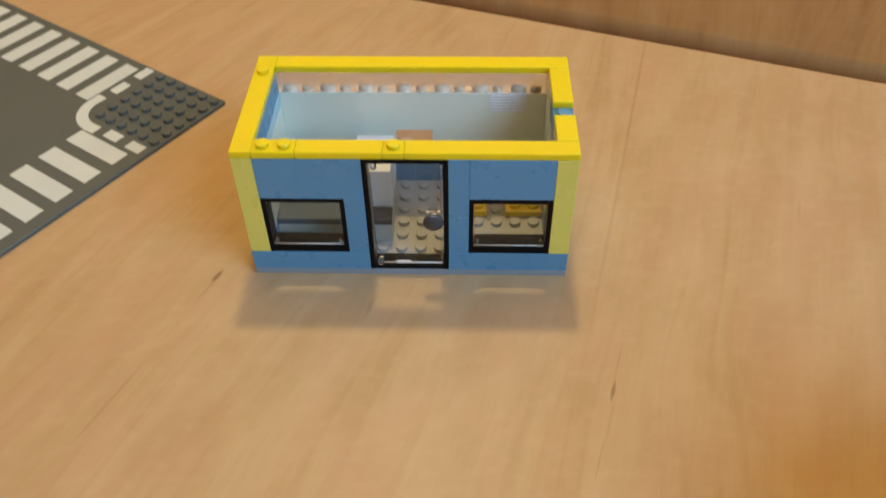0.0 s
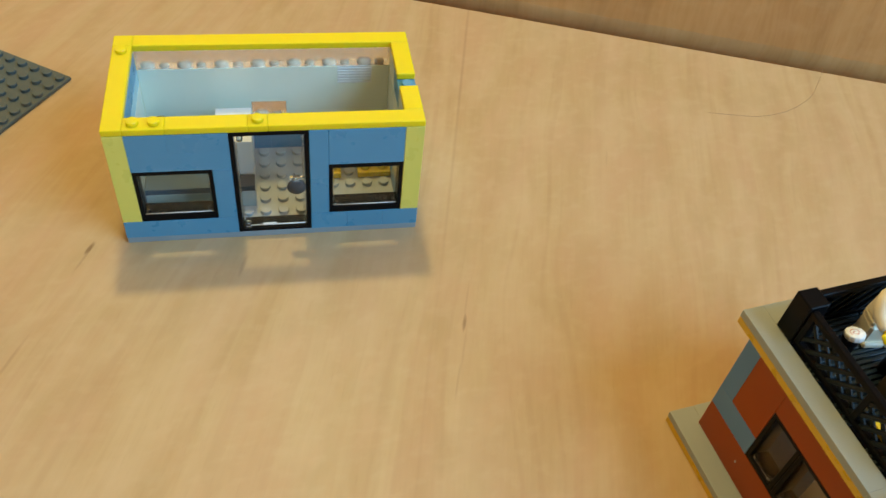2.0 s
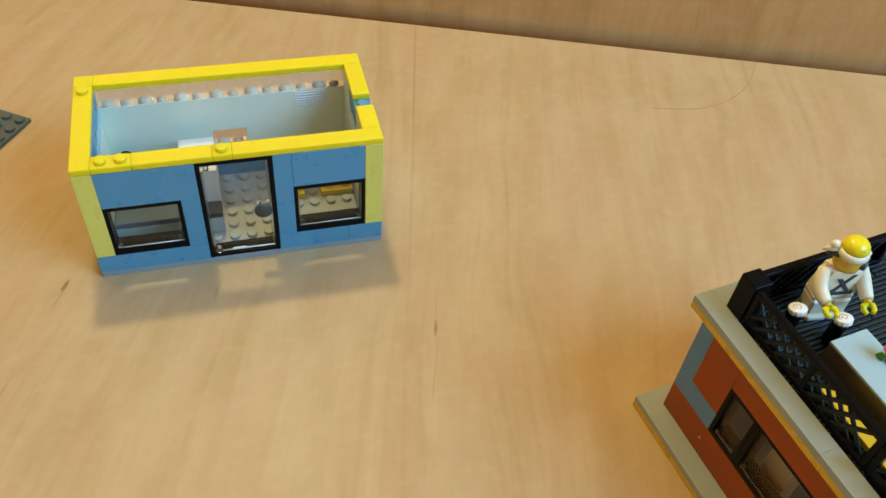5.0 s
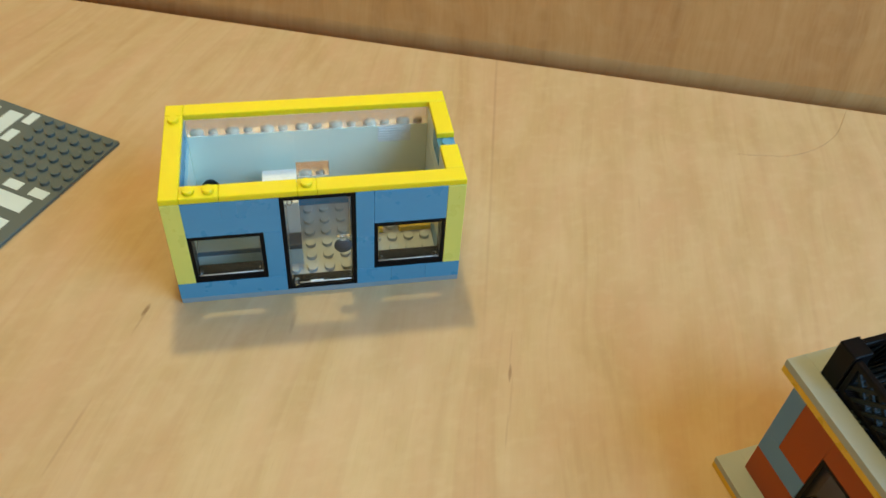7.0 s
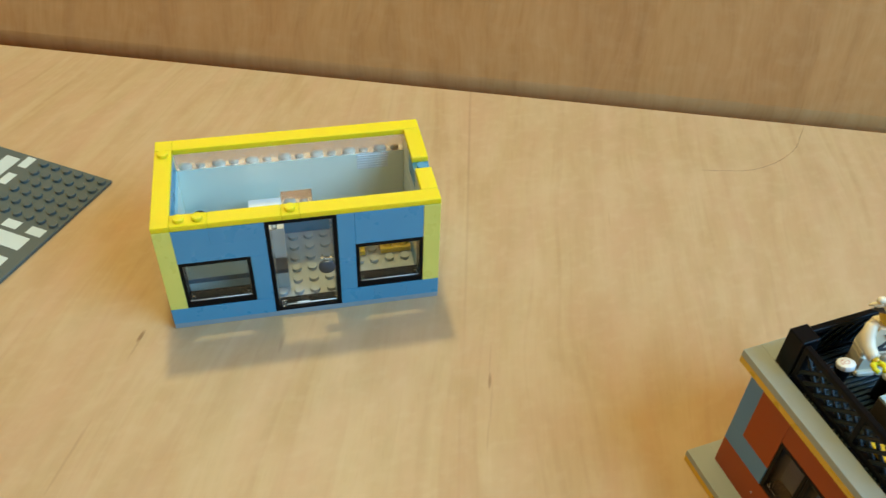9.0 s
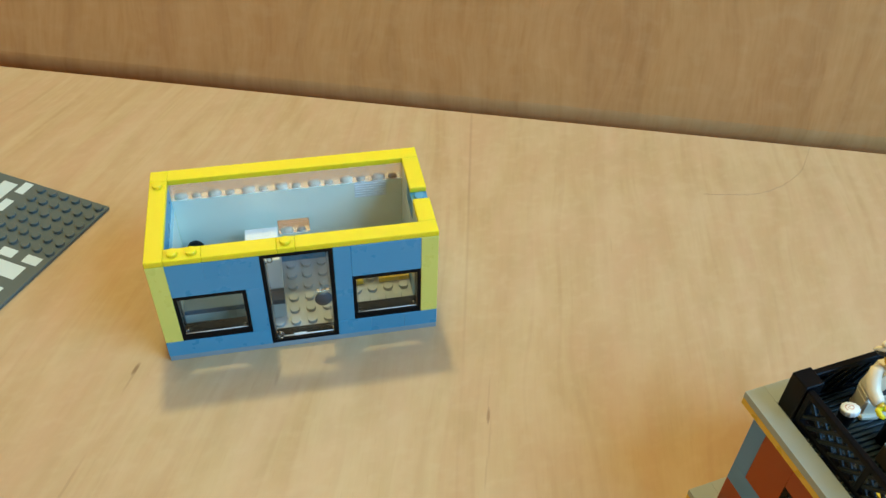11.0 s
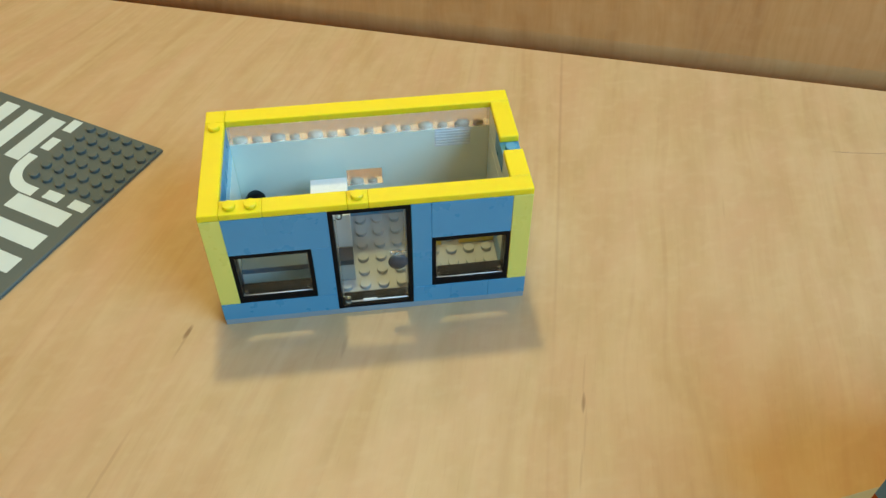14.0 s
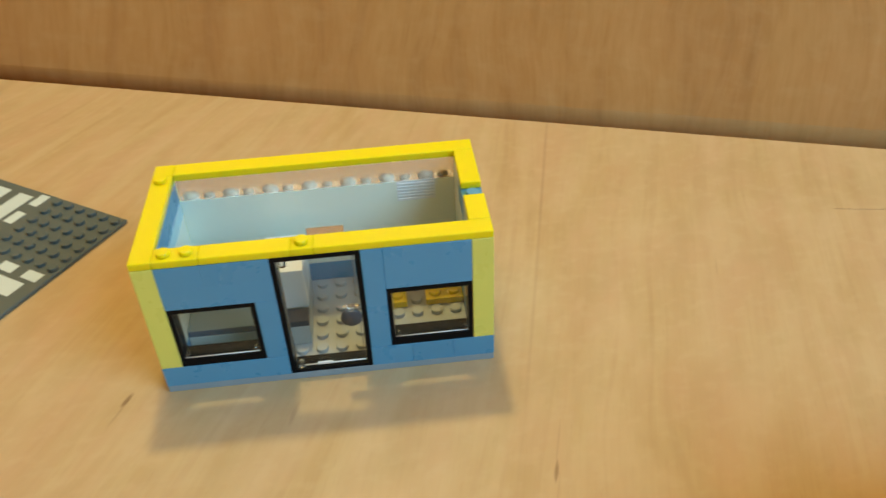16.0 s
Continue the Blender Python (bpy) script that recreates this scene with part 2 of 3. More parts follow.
def panel_wood():
    m, nt, p = nodes_of("upright_veneer")
    c, x, y, z = coords(nt)
    wob = noise_fac(nt, vec(nt, calc(nt, "MULTIPLY", x, 13.0), 0.0, calc(nt, "MULTIPLY", z, 9.0)), 1.0, 2.0)
    xw = calc(nt, "ADD", x, calc(nt, "MULTIPLY", calc(nt, "SUBTRACT", wob, 0.5), 0.032))
    broad = noise_fac(nt, vec(nt, calc(nt, "MULTIPLY", xw, 14.0), 3.0, calc(nt, "MULTIPLY", z, 2.0)), 1.0, 2.0)
    streak = noise_fac(nt, vec(nt, calc(nt, "MULTIPLY", xw, 60.0), 5.0, calc(nt, "MULTIPLY", z, 9.0)), 1.0, 3.0, 0.5)
    fleck = noise_fac(nt, vec(nt, calc(nt, "MULTIPLY", xw, 190.0), 2.0, calc(nt, "MULTIPLY", z, 52.0)), 1.0, 2.0, 0.5)
    fine = noise_fac(nt, vec(nt, calc(nt, "MULTIPLY", xw, 480.0), 1.0, calc(nt, "MULTIPLY", z, 30.0)), 1.0, 3.0, 0.65)
    col = ramp(nt, broad, [(0.30, (0.414, 0.190, 0.056)), (0.70, (0.507, 0.271, 0.090))])
    col = mixc(nt, 0.46, col, ramp(nt, streak, [(0.28, (0.297, 0.132, 0.039)), (0.50, (0.462, 0.233, 0.072)), (0.75, (0.540, 0.300, 0.113))]))
    col = mixc(nt, 0.09, col, ramp(nt, fleck, [(0.36, (0.297, 0.132, 0.042)), (0.62, (0.617, 0.379, 0.177))]))
    col = mixc(nt, 0.10, col, ramp(nt, fine, [(0.35, (0.331, 0.168, 0.060)), (0.6, (0.552, 0.337, 0.152))]))
    # wavy cross figure and broad rosy and olive patches
    ripple = noise_fac(nt, vec(nt, calc(nt, "MULTIPLY", xw, 42.0), 8.0, calc(nt, "MULTIPLY", z, 78.0)), 1.0, 3.0, 0.6)
    col = mixc(nt, ramp(nt, ripple, [(0.50, (0.0,)), (0.72, (0.20,))]), col, (0.578, 0.374, 0.168))
    rosy = noise_fac(nt, vec(nt, calc(nt, "MULTIPLY", xw, 9.0), 6.0, calc(nt, "MULTIPLY", z, 6.0)), 1.0, 2.0)
    col = mixc(nt, ramp(nt, rosy, [(0.46, (0.0,)), (0.68, (0.20,))]), col, (0.486, 0.244, 0.096))
    link(nt, col, p.inputs["Base Color"])
    p.inputs["Roughness"].default_value = 0.62
    p.inputs["Specular IOR Level"].default_value = 0.12
    bump(nt, fine, 0.06, 0.0004, p)
    return m


BLUE = plastic("medium_blue_plastic", (0.086, 0.305, 0.50), 0.28, 0.05)
YELLOW = plastic("yellow_plastic", (0.86, 0.69, 0.016), 0.26, 0.04)
CREAM = plastic("pale_yellow_plastic", (0.75, 0.725, 0.15), 0.28, 0.04)
# light bleeds through the thin roof tiles
bleed = YELLOW.node_tree.nodes["Principled BSDF"]
bleed.inputs["Subsurface Weight"].default_value, bleed.inputs["Subsurface Scale"].default_value = 0.6, 0.004
bleed.inputs["Subsurface Radius"].default_value = (1.0, 0.8, 0.1)
BLACK = plastic("black_plastic", (0.004, 0.004, 0.005), 0.30)
GREY = plastic("light_grey_plastic", (0.465, 0.475, 0.465), 0.32)
BLACK.node_tree.nodes["Principled BSDF"].inputs["Specular IOR Level"].default_value = 0.10
# bright and dim stud colours that imitate refraction in the clear bricks
BRIGHT_STUD = plastic("bright_stud_plastic", (0.84, 0.62, 0.42), 0.50, 0.12)
DIM_STUD = plastic("dim_stud_plastic", (0.74, 0.51, 0.32), 0.50, 0.12)
DARK = plastic("dark_grey_plastic", (0.062, 0.066, 0.072), 0.34)
DARK.node_tree.nodes["Principled BSDF"].inputs["Specular IOR Level"].default_value = 0.35
SLAT = plastic("matt_black_plastic", (0.004, 0.008, 0.010), 0.36)
SLAT.node_tree.nodes["Principled BSDF"].inputs["Specular IOR Level"].default_value = 0.26
# teal in this black stands for bluish window glints on the terrace
LATTICE = plastic("glint_tinted_black_plastic", (0.009, 0.019, 0.024), 0.38)
# darker, bluer base plate grey: the shade on its edge is in the colour
RIM = plastic("shaded_edge_grey_plastic", (0.25, 0.33, 0.38), 0.32)
SLATE = plastic("dark_slate_plastic", (0.095, 0.145, 0.195), 0.40)
SLATE.node_tree.nodes["Principled BSDF"].inputs["Specular IOR Level"].default_value = 0.25
COUNTER = plastic("counter_grey_plastic", (0.53, 0.56, 0.52), 0.3)
WARMYEL = plastic("warm_yellow_plastic", (0.93, 0.64, 0.04), 0.28)
WHITE = plastic("white_plastic", (0.82, 0.83, 0.80), 0.28)
PALE = plastic("pale_blue_white_plastic", (0.86, 0.885, 0.73), 0.24, 0.02)
AQUA = plastic("light_aqua_plastic", (0.45, 0.72, 0.80), 0.26)
ASPHALT = plastic("road_plate_grey", (0.104, 0.124, 0.112), 0.38)
STUDGREY = plastic("stud_grey", (0.098, 0.122, 0.116), 0.36)
for grey in (ASPHALT, STUDGREY):
    grey.node_tree.nodes["Principled BSDF"].inputs["Specular IOR Level"].default_value = 0.3
PAINT = plastic("white_road_print", (0.59, 0.68, 0.66), 0.42)
TAN = plastic("grey_tan_tile", (0.360, 0.402, 0.388), 0.33, 0.05)
GOLD = plastic("amber_yellow_plastic", (0.71, 0.46, 0.028), 0.28)
BROWN = plastic("red_brown_plastic", (0.335, 0.058, 0.004), 0.34, 0.06)
BROWN.node_tree.nodes["Principled BSDF"].inputs["Specular IOR Level"].default_value = 0.3
BUFF = plastic("tan_plastic", (0.62, 0.46, 0.32), 0.3)
SAND = plastic("sand_blue_plastic", (0.095, 0.25, 0.50), 0.36)
TABLE = table_wood()
PANEL = panel_wood()
GLASS = clear("clear_plastic", (0.93, 0.94, 0.94))
SHEET = sheet("thin_clear_sheet", (0.935, 0.95, 0.95))
FROST = clear("frosted_clear_plastic", (0.95, 0.95, 0.95), 0.16)
# a share of diffuse white puts a veil of reflected light into these bricks
HAZE = clear("veiled_clear_plastic", (0.94, 0.91, 0.87), 0.19)
HAZE.node_tree.nodes["Principled BSDF"].inputs["Transmission Weight"].default_value = 0.86


# ---- mesh helpers (millimetres in, metres out) ----
def add_box(bm, x0, x1, y0, y1, z0, z1, bevel=0.18, slot=0):
    """A box with all its edges chamfered."""
    b = min(bevel, (x1 - x0) * 0.3, (y1 - y0) * 0.3, (z1 - z0) * 0.3)
    pts = {}
    for i, (xa, sx) in enumerate(((x0, 1), (x1, -1))):
        for j, (ya, sy) in enumerate(((y0, 1), (y1, -1))):
            for k, (za, sz) in enumerate(((z0, 1), (z1, -1))):
                pts[i, j, k, 0] = bm.verts.new((xa * MM, (ya + sy * b) * MM, (za + sz * b) * MM))
                pts[i, j, k, 1] = bm.verts.new(((xa + sx * b) * MM, ya * MM, (za + sz * b) * MM))
                pts[i, j, k, 2] = bm.verts.new(((xa + sx * b) * MM, (ya + sy * b) * MM, za * MM))
    quads = []
    for s in (0, 1):
        quads.append([pts[s, j, k, 0] for j, k in ((0, 0), (1, 0), (1, 1), (0, 1))])
        quads.append([pts[i, s, k, 1] for i, k in ((0, 0), (1, 0), (1, 1), (0, 1))])
        quads.append([pts[i, j, s, 2] for i, j in ((0, 0), (1, 0), (1, 1), (0, 1))])
    for i in (0, 1):
        for j in (0, 1):
            quads.append([pts[i, j, 0, 0], pts[i, j, 1, 0], pts[i, j, 1, 1], pts[i, j, 0, 1]])
            quads.append([pts[i, 0, j, 0], pts[i, 1, j, 0], pts[i, 1, j, 2], pts[i, 0, j, 2]])
            quads.append([pts[0, i, j, 1], pts[1, i, j, 1], pts[1, i, j, 2], pts[0, i, j, 2]])
            for k in (0, 1):
                quads.append([pts[i, j, k, n] for n in range(3)])
    for q in quads:
        f = bm.faces.new(q)
        f.material_index = slot
    return bm


def add_turned(bm, cx, cy, profile, seg=16, slot=0, smooth=True):
    """A body of revolution round a vertical line; profile: (radius, height) pairs from bottom to top."""
    rings = []
    for r, h in profile:
        if r <= 0:
            rings.append([bm.verts.new((cx * MM, cy * MM, h * MM))])
        else:
            rings.append([bm.verts.new(((cx + r * math.cos(2 * math.pi * a / seg)) * MM, (cy + r * math.sin(2 * math.pi * a / seg)) * MM, h * MM)) for a in range(seg)])
    for lo, hi in zip(rings, rings[1:]):
        for a in range(seg):
            b = (a + 1) % seg
            if len(hi) == 1 and len(lo) == 1:
                continue
            if len(hi) == 1:
                f = bm.faces.new((lo[a], lo[b], hi[0]))
            elif len(lo) == 1:
                f = bm.faces.new((lo[0], hi[b], hi[a]))
            else:
                f = bm.faces.new((lo[a], lo[b], hi[b], hi[a]))
            f.material_index, f.smooth = slot, smooth
    return bm


def add_rod(bm, x0, x1, y, z, r, seg=12):
    """A round rod along x."""
    ends = [[bm.verts.new((x * MM, (y + r * math.cos(2 * math.pi * k / seg)) * MM, (z + r * math.sin(2 * math.pi * k / seg)) * MM)) for k in range(seg)] for x in (x0, x1)]
    for k in range(seg):
        bm.faces.new((ends[0][k], ends[0][(k + 1) % seg], ends[1][(k + 1) % seg], ends[1][k])).smooth = True
    bm.faces.new(ends[0])
    bm.faces.new(ends[1])


def add_stud(bm, x, y, z, seg=16, slot=0):
    return add_turned(bm, x, y, [(2.42, z - 0.05), (2.42, z + 1.45), (2.2, z + 1.68), (0, z + 1.7)], seg, slot, False)


def mesh_of(bm, name, mats):
    bmesh.ops.recalc_face_normals(bm, faces=bm.faces)
    me = bpy.data.meshes.new(name)
    bm.to_mesh(me)
    bm.free()
    for m in mats if isinstance(mats, (list, tuple)) else [mats]:
        me.materials.append(m)
    return me


def part(name, bm, material, parent, label=""):
    ob = new(name, mesh_of(bm, name, material))
    ob.parent = parent
    if label:
        ob["label"] = label
    return ob


def thing(name, label, category, at=None, kind="", group=""):
    ob = new(name)
    ob.empty_display_size = 0.01
    if at is not None:
        ob.matrix_world = at
    return tagged(ob, label, category, group, kind)


def solid(name, bm, material, label, category, at=None, kind="", group=""):
    ob = new(name, mesh_of(bm, name, material))
    if at is not None:
        ob.matrix_world = at
    return tagged(ob, label, category, group, kind)


G = 0.022  # half a joint between two bricks


def brick(parent, material, x0, x1, y0, y1, z0, z1, name="brick", studs=False, label="", bevel=0.2):
    bm = bmesh.new()
    add_box(bm, x0 + G, x1 - G, y0 + G, y1 - G, z0 + 0.02, z1 - 0.02, bevel)
    if studs:
        for i in range(round((x1 - x0) / 8)):
            for j in range(round((y1 - y0) / 8)):
                add_stud(bm, x0 + 4 + 8 * i, y0 + 4 + 8 * j, z1)
    return part(name, bm, material, parent, label)


# ---- structure: table top, upright panel, room ----


def table():
    bm = bmesh.new()
    add_box(bm, -900, 900, -900, 0, -28, 0, 1.0)
    bmesh.ops.transform(bm, matrix=pose(0, 0.2465, 0, 0, 0, -19.02), verts=bm.verts)
    return solid("floor", bm, TABLE, "light beech veneer table top with fine grain", "table top", None, "structure")


table()


# a veneered panel with a rounded foot that leans back behind the table, with a narrow gap between the two
def leaning_panel():
    bm = bmesh.new()
    # foot rounded to make the shade band at its bottom; lean lets lamp light past
    radius, deep, high = 15.0, 20.0, 345.0
    prof = [(radius - radius * math.cos(math.pi / 2 * k / 10), radius - radius * math.sin(math.pi / 2 * k / 10)) for k in range(11)]
    prof += [(deep, 0.0), (deep, high), (2.0, high), (0.0, high - 2.0)]
    ends = [[bm.verts.new((x * MM, y * MM, z * MM)) for y, z in prof] for x in (-900, 900)]
    for k in range(len(prof)):
        j = (k + 1) % len(prof)
        bm.faces.new((ends[0][k], ends[0][j], ends[1][j], ends[1][k])).smooth = k < 10
    bm.faces.new(ends[0])
    bm.faces.new(ends[1])
    return solid("wall_back", bm, PANEL, "wooden veneer panel leaning back behind the table", "panel", pose(0, 0.2465, 0, 0, 0, -19.02) @ pose(0, 0.015, 0, -25) @ pose(0, 0, -0.013), "structure")


leaning_panel()


# unseen room added round the table: plain walls toned for bounce light, a window opening on the daylight side
def plaster(name, rgb):
    m, nt, p = nodes_of(name)
    geo = nt.nodes.new("ShaderNodeNewGeometry").outputs["Position"]
    cloud = noise_fac(nt, geo, 2.5, 3.0)
    link(nt, ramp(nt, cloud, [(0.3, tuple(c * 0.94 for c in rgb)), (0.7, tuple(min(1.0, c * 1.05) for c in rgb))]), p.inputs["Base Color"])
    p.inputs["Roughness"].default_value = 0.85
    bump(nt, noise_fac(nt, geo, 180.0, 3.0), 0.1, 0.001, p)
    return m


def room():
    wall, boards = plaster("warm_cream_wall", (0.77, 0.59, 0.39)), plaster("brown_floor", (0.66, 0.38, 0.19))
    x0, x1, y0, y1, lo, hi, th = -1700, 1850, -2050, 1250, -740, 1800, 120

    def side(name, boxes, material, label, category):
        bm = bmesh.new()
        for b in boxes:
            add_box(bm, *b, 1.0)
        solid(name, bm, material, label, category, None, "structure")

    side("floor_room", [(x0, x1, y0, y1, lo - th, lo)], boards, "plain brown floor of the room, added unseen", "floor")
    side("ceiling", [(x0, x1, y0, y1, hi, hi + th)], wall, "plain warm cream ceiling, added unseen", "ceiling")
    side("wall_north", [(x0 - th, x1 + th, y1, y1 + th, lo - th, hi + th)], wall, "plain warm cream wall, added unseen", "wall")
    side("wall_south", [(x0 - th, x1 + th, y0 - th, y0, lo - th, hi + th)], wall, "plain warm cream wall, added unseen", "wall")
    side("wall_west", [(x0 - th, x0, y0, y1, lo - th, hi + th)], wall, "plain warm cream wall, added unseen", "wall")
    a, b, c, d = -1500, -200, 500, 1500
    side("wall_east", [(x1, x1 + th, y0, a, lo - th, hi + th), (x1, x1 + th, b, y1, lo - th, hi + th), (x1, x1 + th, a, b, lo - th, c), (x1, x1 + th, a, b, d, hi + th)], wall, "plain warm cream wall with a window opening, added unseen", "wall")
    bm = bmesh.new()
    add_box(bm, -780, 780, -780, -90, lo, -28, 2.0)
    solid("table_base", bm, PANEL, "plain wooden base added unseen under the table top", "table base", pose(0, 0.2465, 0, 0, 0, -19.02), "structure")


room()

# ---- the toy shop ----
shop = thing("toy_shop", "blue and yellow toy brick shop with open roof", "toy house")


def shop_base():
    bm = bmesh.new()
    add_box(bm, 8.0, 120.0, 7.9, 56.0, 0, 3.2, 0.2)
    for i in range(1, 15):
        for j in range(1, 7):
            add_stud(bm, 4 + 8 * i, 4 + 8 * j, 3.2)
    part("base_plate", bm, GREY, shop, "light grey studded base plate")
    # edge of the same plate, split off to carry its shade tone
    for a, b, c, d in ((0.1, 127.9, 0.1, 7.85), (0.1, 127.9, 56.05, 63.9), (0.1, 7.95, 7.85, 56.05), (120.05, 127.9, 7.85, 56.05)):
        bm = bmesh.new()
        add_box(bm, a, b, c, d, 0, 3.2, 0.15)
        part("base_rim", bm, RIM, shop, "rim of the base plate, coloured for its shade")


def shop_window(x0):
    w = part("window_frame", frame_mesh(x0, x0 + 32, 12.8, 41.6, 1.7, 2.2, 3.6), BLACK, shop, "black window frame")
    pane_in(w, x0 + 1.6, x0 + 30.4, 16.2, 39.5)
    return w


def frame_mesh(x0, x1, z0, z1, side, top, bottom, y0=0.0, y1=7.9):
    bm = bmesh.new()
    add_box(bm, x0 + G, x0 + side, y0, y1, z0 + 0.03, z1 - 0.03, 0.25)
    add_box(bm, x1 - side, x1 - G, y0, y1, z0 + 0.03, z1 - 0.03, 0.25)
    add_box(bm, x0 + side - 0.3, x1 - side + 0.3, y0 + 0.05, y1, z1 - top, z1 - 0.08, 0.25)
    add_box(bm, x0 + side - 0.3, x1 - side + 0.3, y0 + 0.05, y1, z0 + 0.08, z0 + bottom, 0.25)
    return bm


def pane_in(frame_ob, x0, x1, z0, z1):
    bm = bmesh.new()
    add_box(bm, x0, x1, 1.6, 2.5, z0, z1, 0.15)
    part("pane", bm, SHEET, frame_ob, "clear plastic pane")
    # white rod stands for the lamp's highlight along the clear pane edge
    bm = bmesh.new()
    add_rod(bm, x0 + 0.3, x1 - 0.3, 1.0, z0 + 0.4, 0.20)
    lip = part("lip", bm, WHITE, frame_ob, "ridge for the bright line along the foot of the pane")
    bm = bmesh.new()
    add_box(bm, x0, x0 + 0.7, 1.2, 1.58, z0, z1, 0.1)
    add_box(bm, x1 - 0.7, x1, 1.2, 1.58, z0, z1, 0.1)
    add_box(bm, x0 + 0.7, x1 - 0.7, 1.25, 1.58, z1 - 0.7, z1, 0.1)
    part("pane_rim", bm, FROST, frame_ob, "raised clear rim of the pane")
    for cx in (x0 + 1.6, x1 - 1.6):
        bm = bmesh.new()
        add_turned(bm, 0, 0, [(0.0, 0), (0.95, 0.05), (0.95, 1.3), (0.7, 1.6), (0, 1.6)], 12)
        bmesh.ops.transform(bm, matrix=pose(cx * MM, 1.7 * MM, (z0 + 2.1) * MM, 90), verts=bm.verts)
        part("pin", bm, FROST, frame_ob)


def shop_door():
    d = part("door_frame", frame_mesh(48, 80, 3.2, 60.8, 1.9, 2.0, 1.5), BLACK, shop, "black door frame")
    bm = bmesh.new()
    add_box(bm, 50.1, 77.9, 1.8, 2.8, 4.9, 58.6, 0.2)
    part("pane", bm, SHEET, d, "clear plastic door leaf")
    # white colour stands in for the highlight on the clear door rail
    bm = bmesh.new()
    add_rod(bm, 53.6, 77.6, 1.0, 6.3, 0.30)
    add_box(bm, 58.5, 64.5, 0.6, 1.5, 6.0, 7.2, 0.2)
    rail = part("rail", bm, WHITE, d, "white rail painted as the highlight along the door foot")
    rail.visible_shadow = False
    for h in (6.6, 57.2):
        bm = bmesh.new()
        add_turned(bm, 52.3, 1.6, [(0.0, h - 1.4), (1.3, h - 1.3), (1.3, h + 1.2), (0.9, h + 1.5), (0, h + 1.5)], 14)
        hinge = part("hinge", bm, FROST, d)
        hinge.visible_shadow = False
    bm = bmesh.new()
    add_box(bm, 76.9, 77.7, 1.0, 1.75, 8.0, 58.0, 0.1)
    part("leaf_edge", bm, FROST, d, "raised clear edge of the door leaf")
    bm = bmesh.new()
    add_box(bm, 50.3, 51.0, 1.0, 1.75, 9.5, 55.0, 0.1)
    part("leaf_edge", bm, FROST, d, "raised clear edge of the door leaf")
    # disc of the clear handle, its dark reflection put into the colour
    bm = bmesh.new()
    add_turned(bm, 0, 0, [(0, 0), (3.9, 0.1), (4.0, 0.6), (4.0, 1.3), (3.7, 1.7), (0, 1.8)], 28)
    bmesh.ops.transform(bm, matrix=pose(74.1 * MM, 1.4 * MM, 29.2 * MM, 90), verts=bm.verts)
    part("handle_disc", bm, DARK, d, "round handle disc, coloured dark for its reflection")
    bm = bmesh.new()
    add_turned(bm, 0, 0, [(0, 0), (1.5, 0.2), (1.6, 1.6), (1.1, 2.5), (0, 2.7)], 16)
    add_box(bm, -3.0, 3.2, -0.7, 0.9, 0.1, 1.2, 0.3)
    bmesh.ops.transform(bm, matrix=pose(74.3 * MM, 1.6 * MM, 34.2 * MM, 90), verts=bm.verts)
    knob = part("handle", bm, GLASS, d, "clear door handle")
    knob.visible_shadow = False


def shop_walls():
    # front: base course, lintels, piers and corner posts
    for a, b in ((0, 48), (80, 96), (96, 112), (112, 128)):
        brick(shop, BLUE, a, b, 0, 8, 3.2, 12.8, bevel=0.08)
    brick(shop, BLUE, 8, 48, 0, 8, 41.6, 51.219, bevel=0.01)
    brick(shop, BLUE, 8, 24, 0, 8, 51.181, 60.8, bevel=0.012)
    brick(shop, BLUE, 24, 48, 0, 8, 51.181, 60.8, bevel=0.012)
    brick(shop, BLUE, 40, 48, 0, 8, 12.8, 41.6)
    brick(shop, BLUE, 80, 88, 0, 8, 12.8, 60.8)
    brick(shop, BLUE, 88, 120, 0, 8, 41.6, 60.8)
    for a in (0, 120):
        brick(shop, CREAM, a, a + 8, 0, 8, 12.8, 60.8, "corner_post", label="pale yellow corner post")
        brick(shop, CREAM, a, a + 8, 56, 64, 12.8, 60.8, "corner_post", label="pale yellow corner post")
    # side walls: base course, panel, aqua course, blue top course
    for a in (0, 120):
        brick(shop, BLUE, a, a + 8, 8, 32, 3.2, 12.8)
        brick(shop, BLUE, a, a + 8, 32, 56, 3.2, 12.8)
        brick(shop, PALE, a, a + 8, 8, 56, 12.8, 44.8, "wall_panel", label="smooth pale wall panel")
        brick(shop, PALE if a else AQUA, a, a + 8, 8, 56, 44.8, 51.2)
        for c in (8, 24, 40):
            brick(shop, PALE if a and c != 24 else BLUE, a, a + 8, c, c + 16, 51.2, 60.8)
    # rear wall: blue below, smooth pale panels, a clear brick, clear top course
    for a in range(0, 128, 16):
        brick(shop, BLUE, a, a + 16, 56, 64, 3.2, 12.8)
    lab = "smooth pale wall panel"
    wall_panel(8, 56, 12.8, 51.2, lab)
    wall_panel(72, 96, 12.8, 51.2, lab)
    wall_panel(96, 120, 12.8, 41.6, lab)
    wall_panel(112, 120, 41.6, 51.2, lab)
    wall_panel(56, 72, 12.8, 22.4, lab)
    wall_panel(56, 72, 32.0, 51.2, lab)
    clear_course(56, 72, 22.4)
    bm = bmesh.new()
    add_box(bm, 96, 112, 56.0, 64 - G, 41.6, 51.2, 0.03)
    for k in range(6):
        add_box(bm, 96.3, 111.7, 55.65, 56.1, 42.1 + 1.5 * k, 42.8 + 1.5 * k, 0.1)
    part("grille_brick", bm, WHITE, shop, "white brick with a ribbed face")
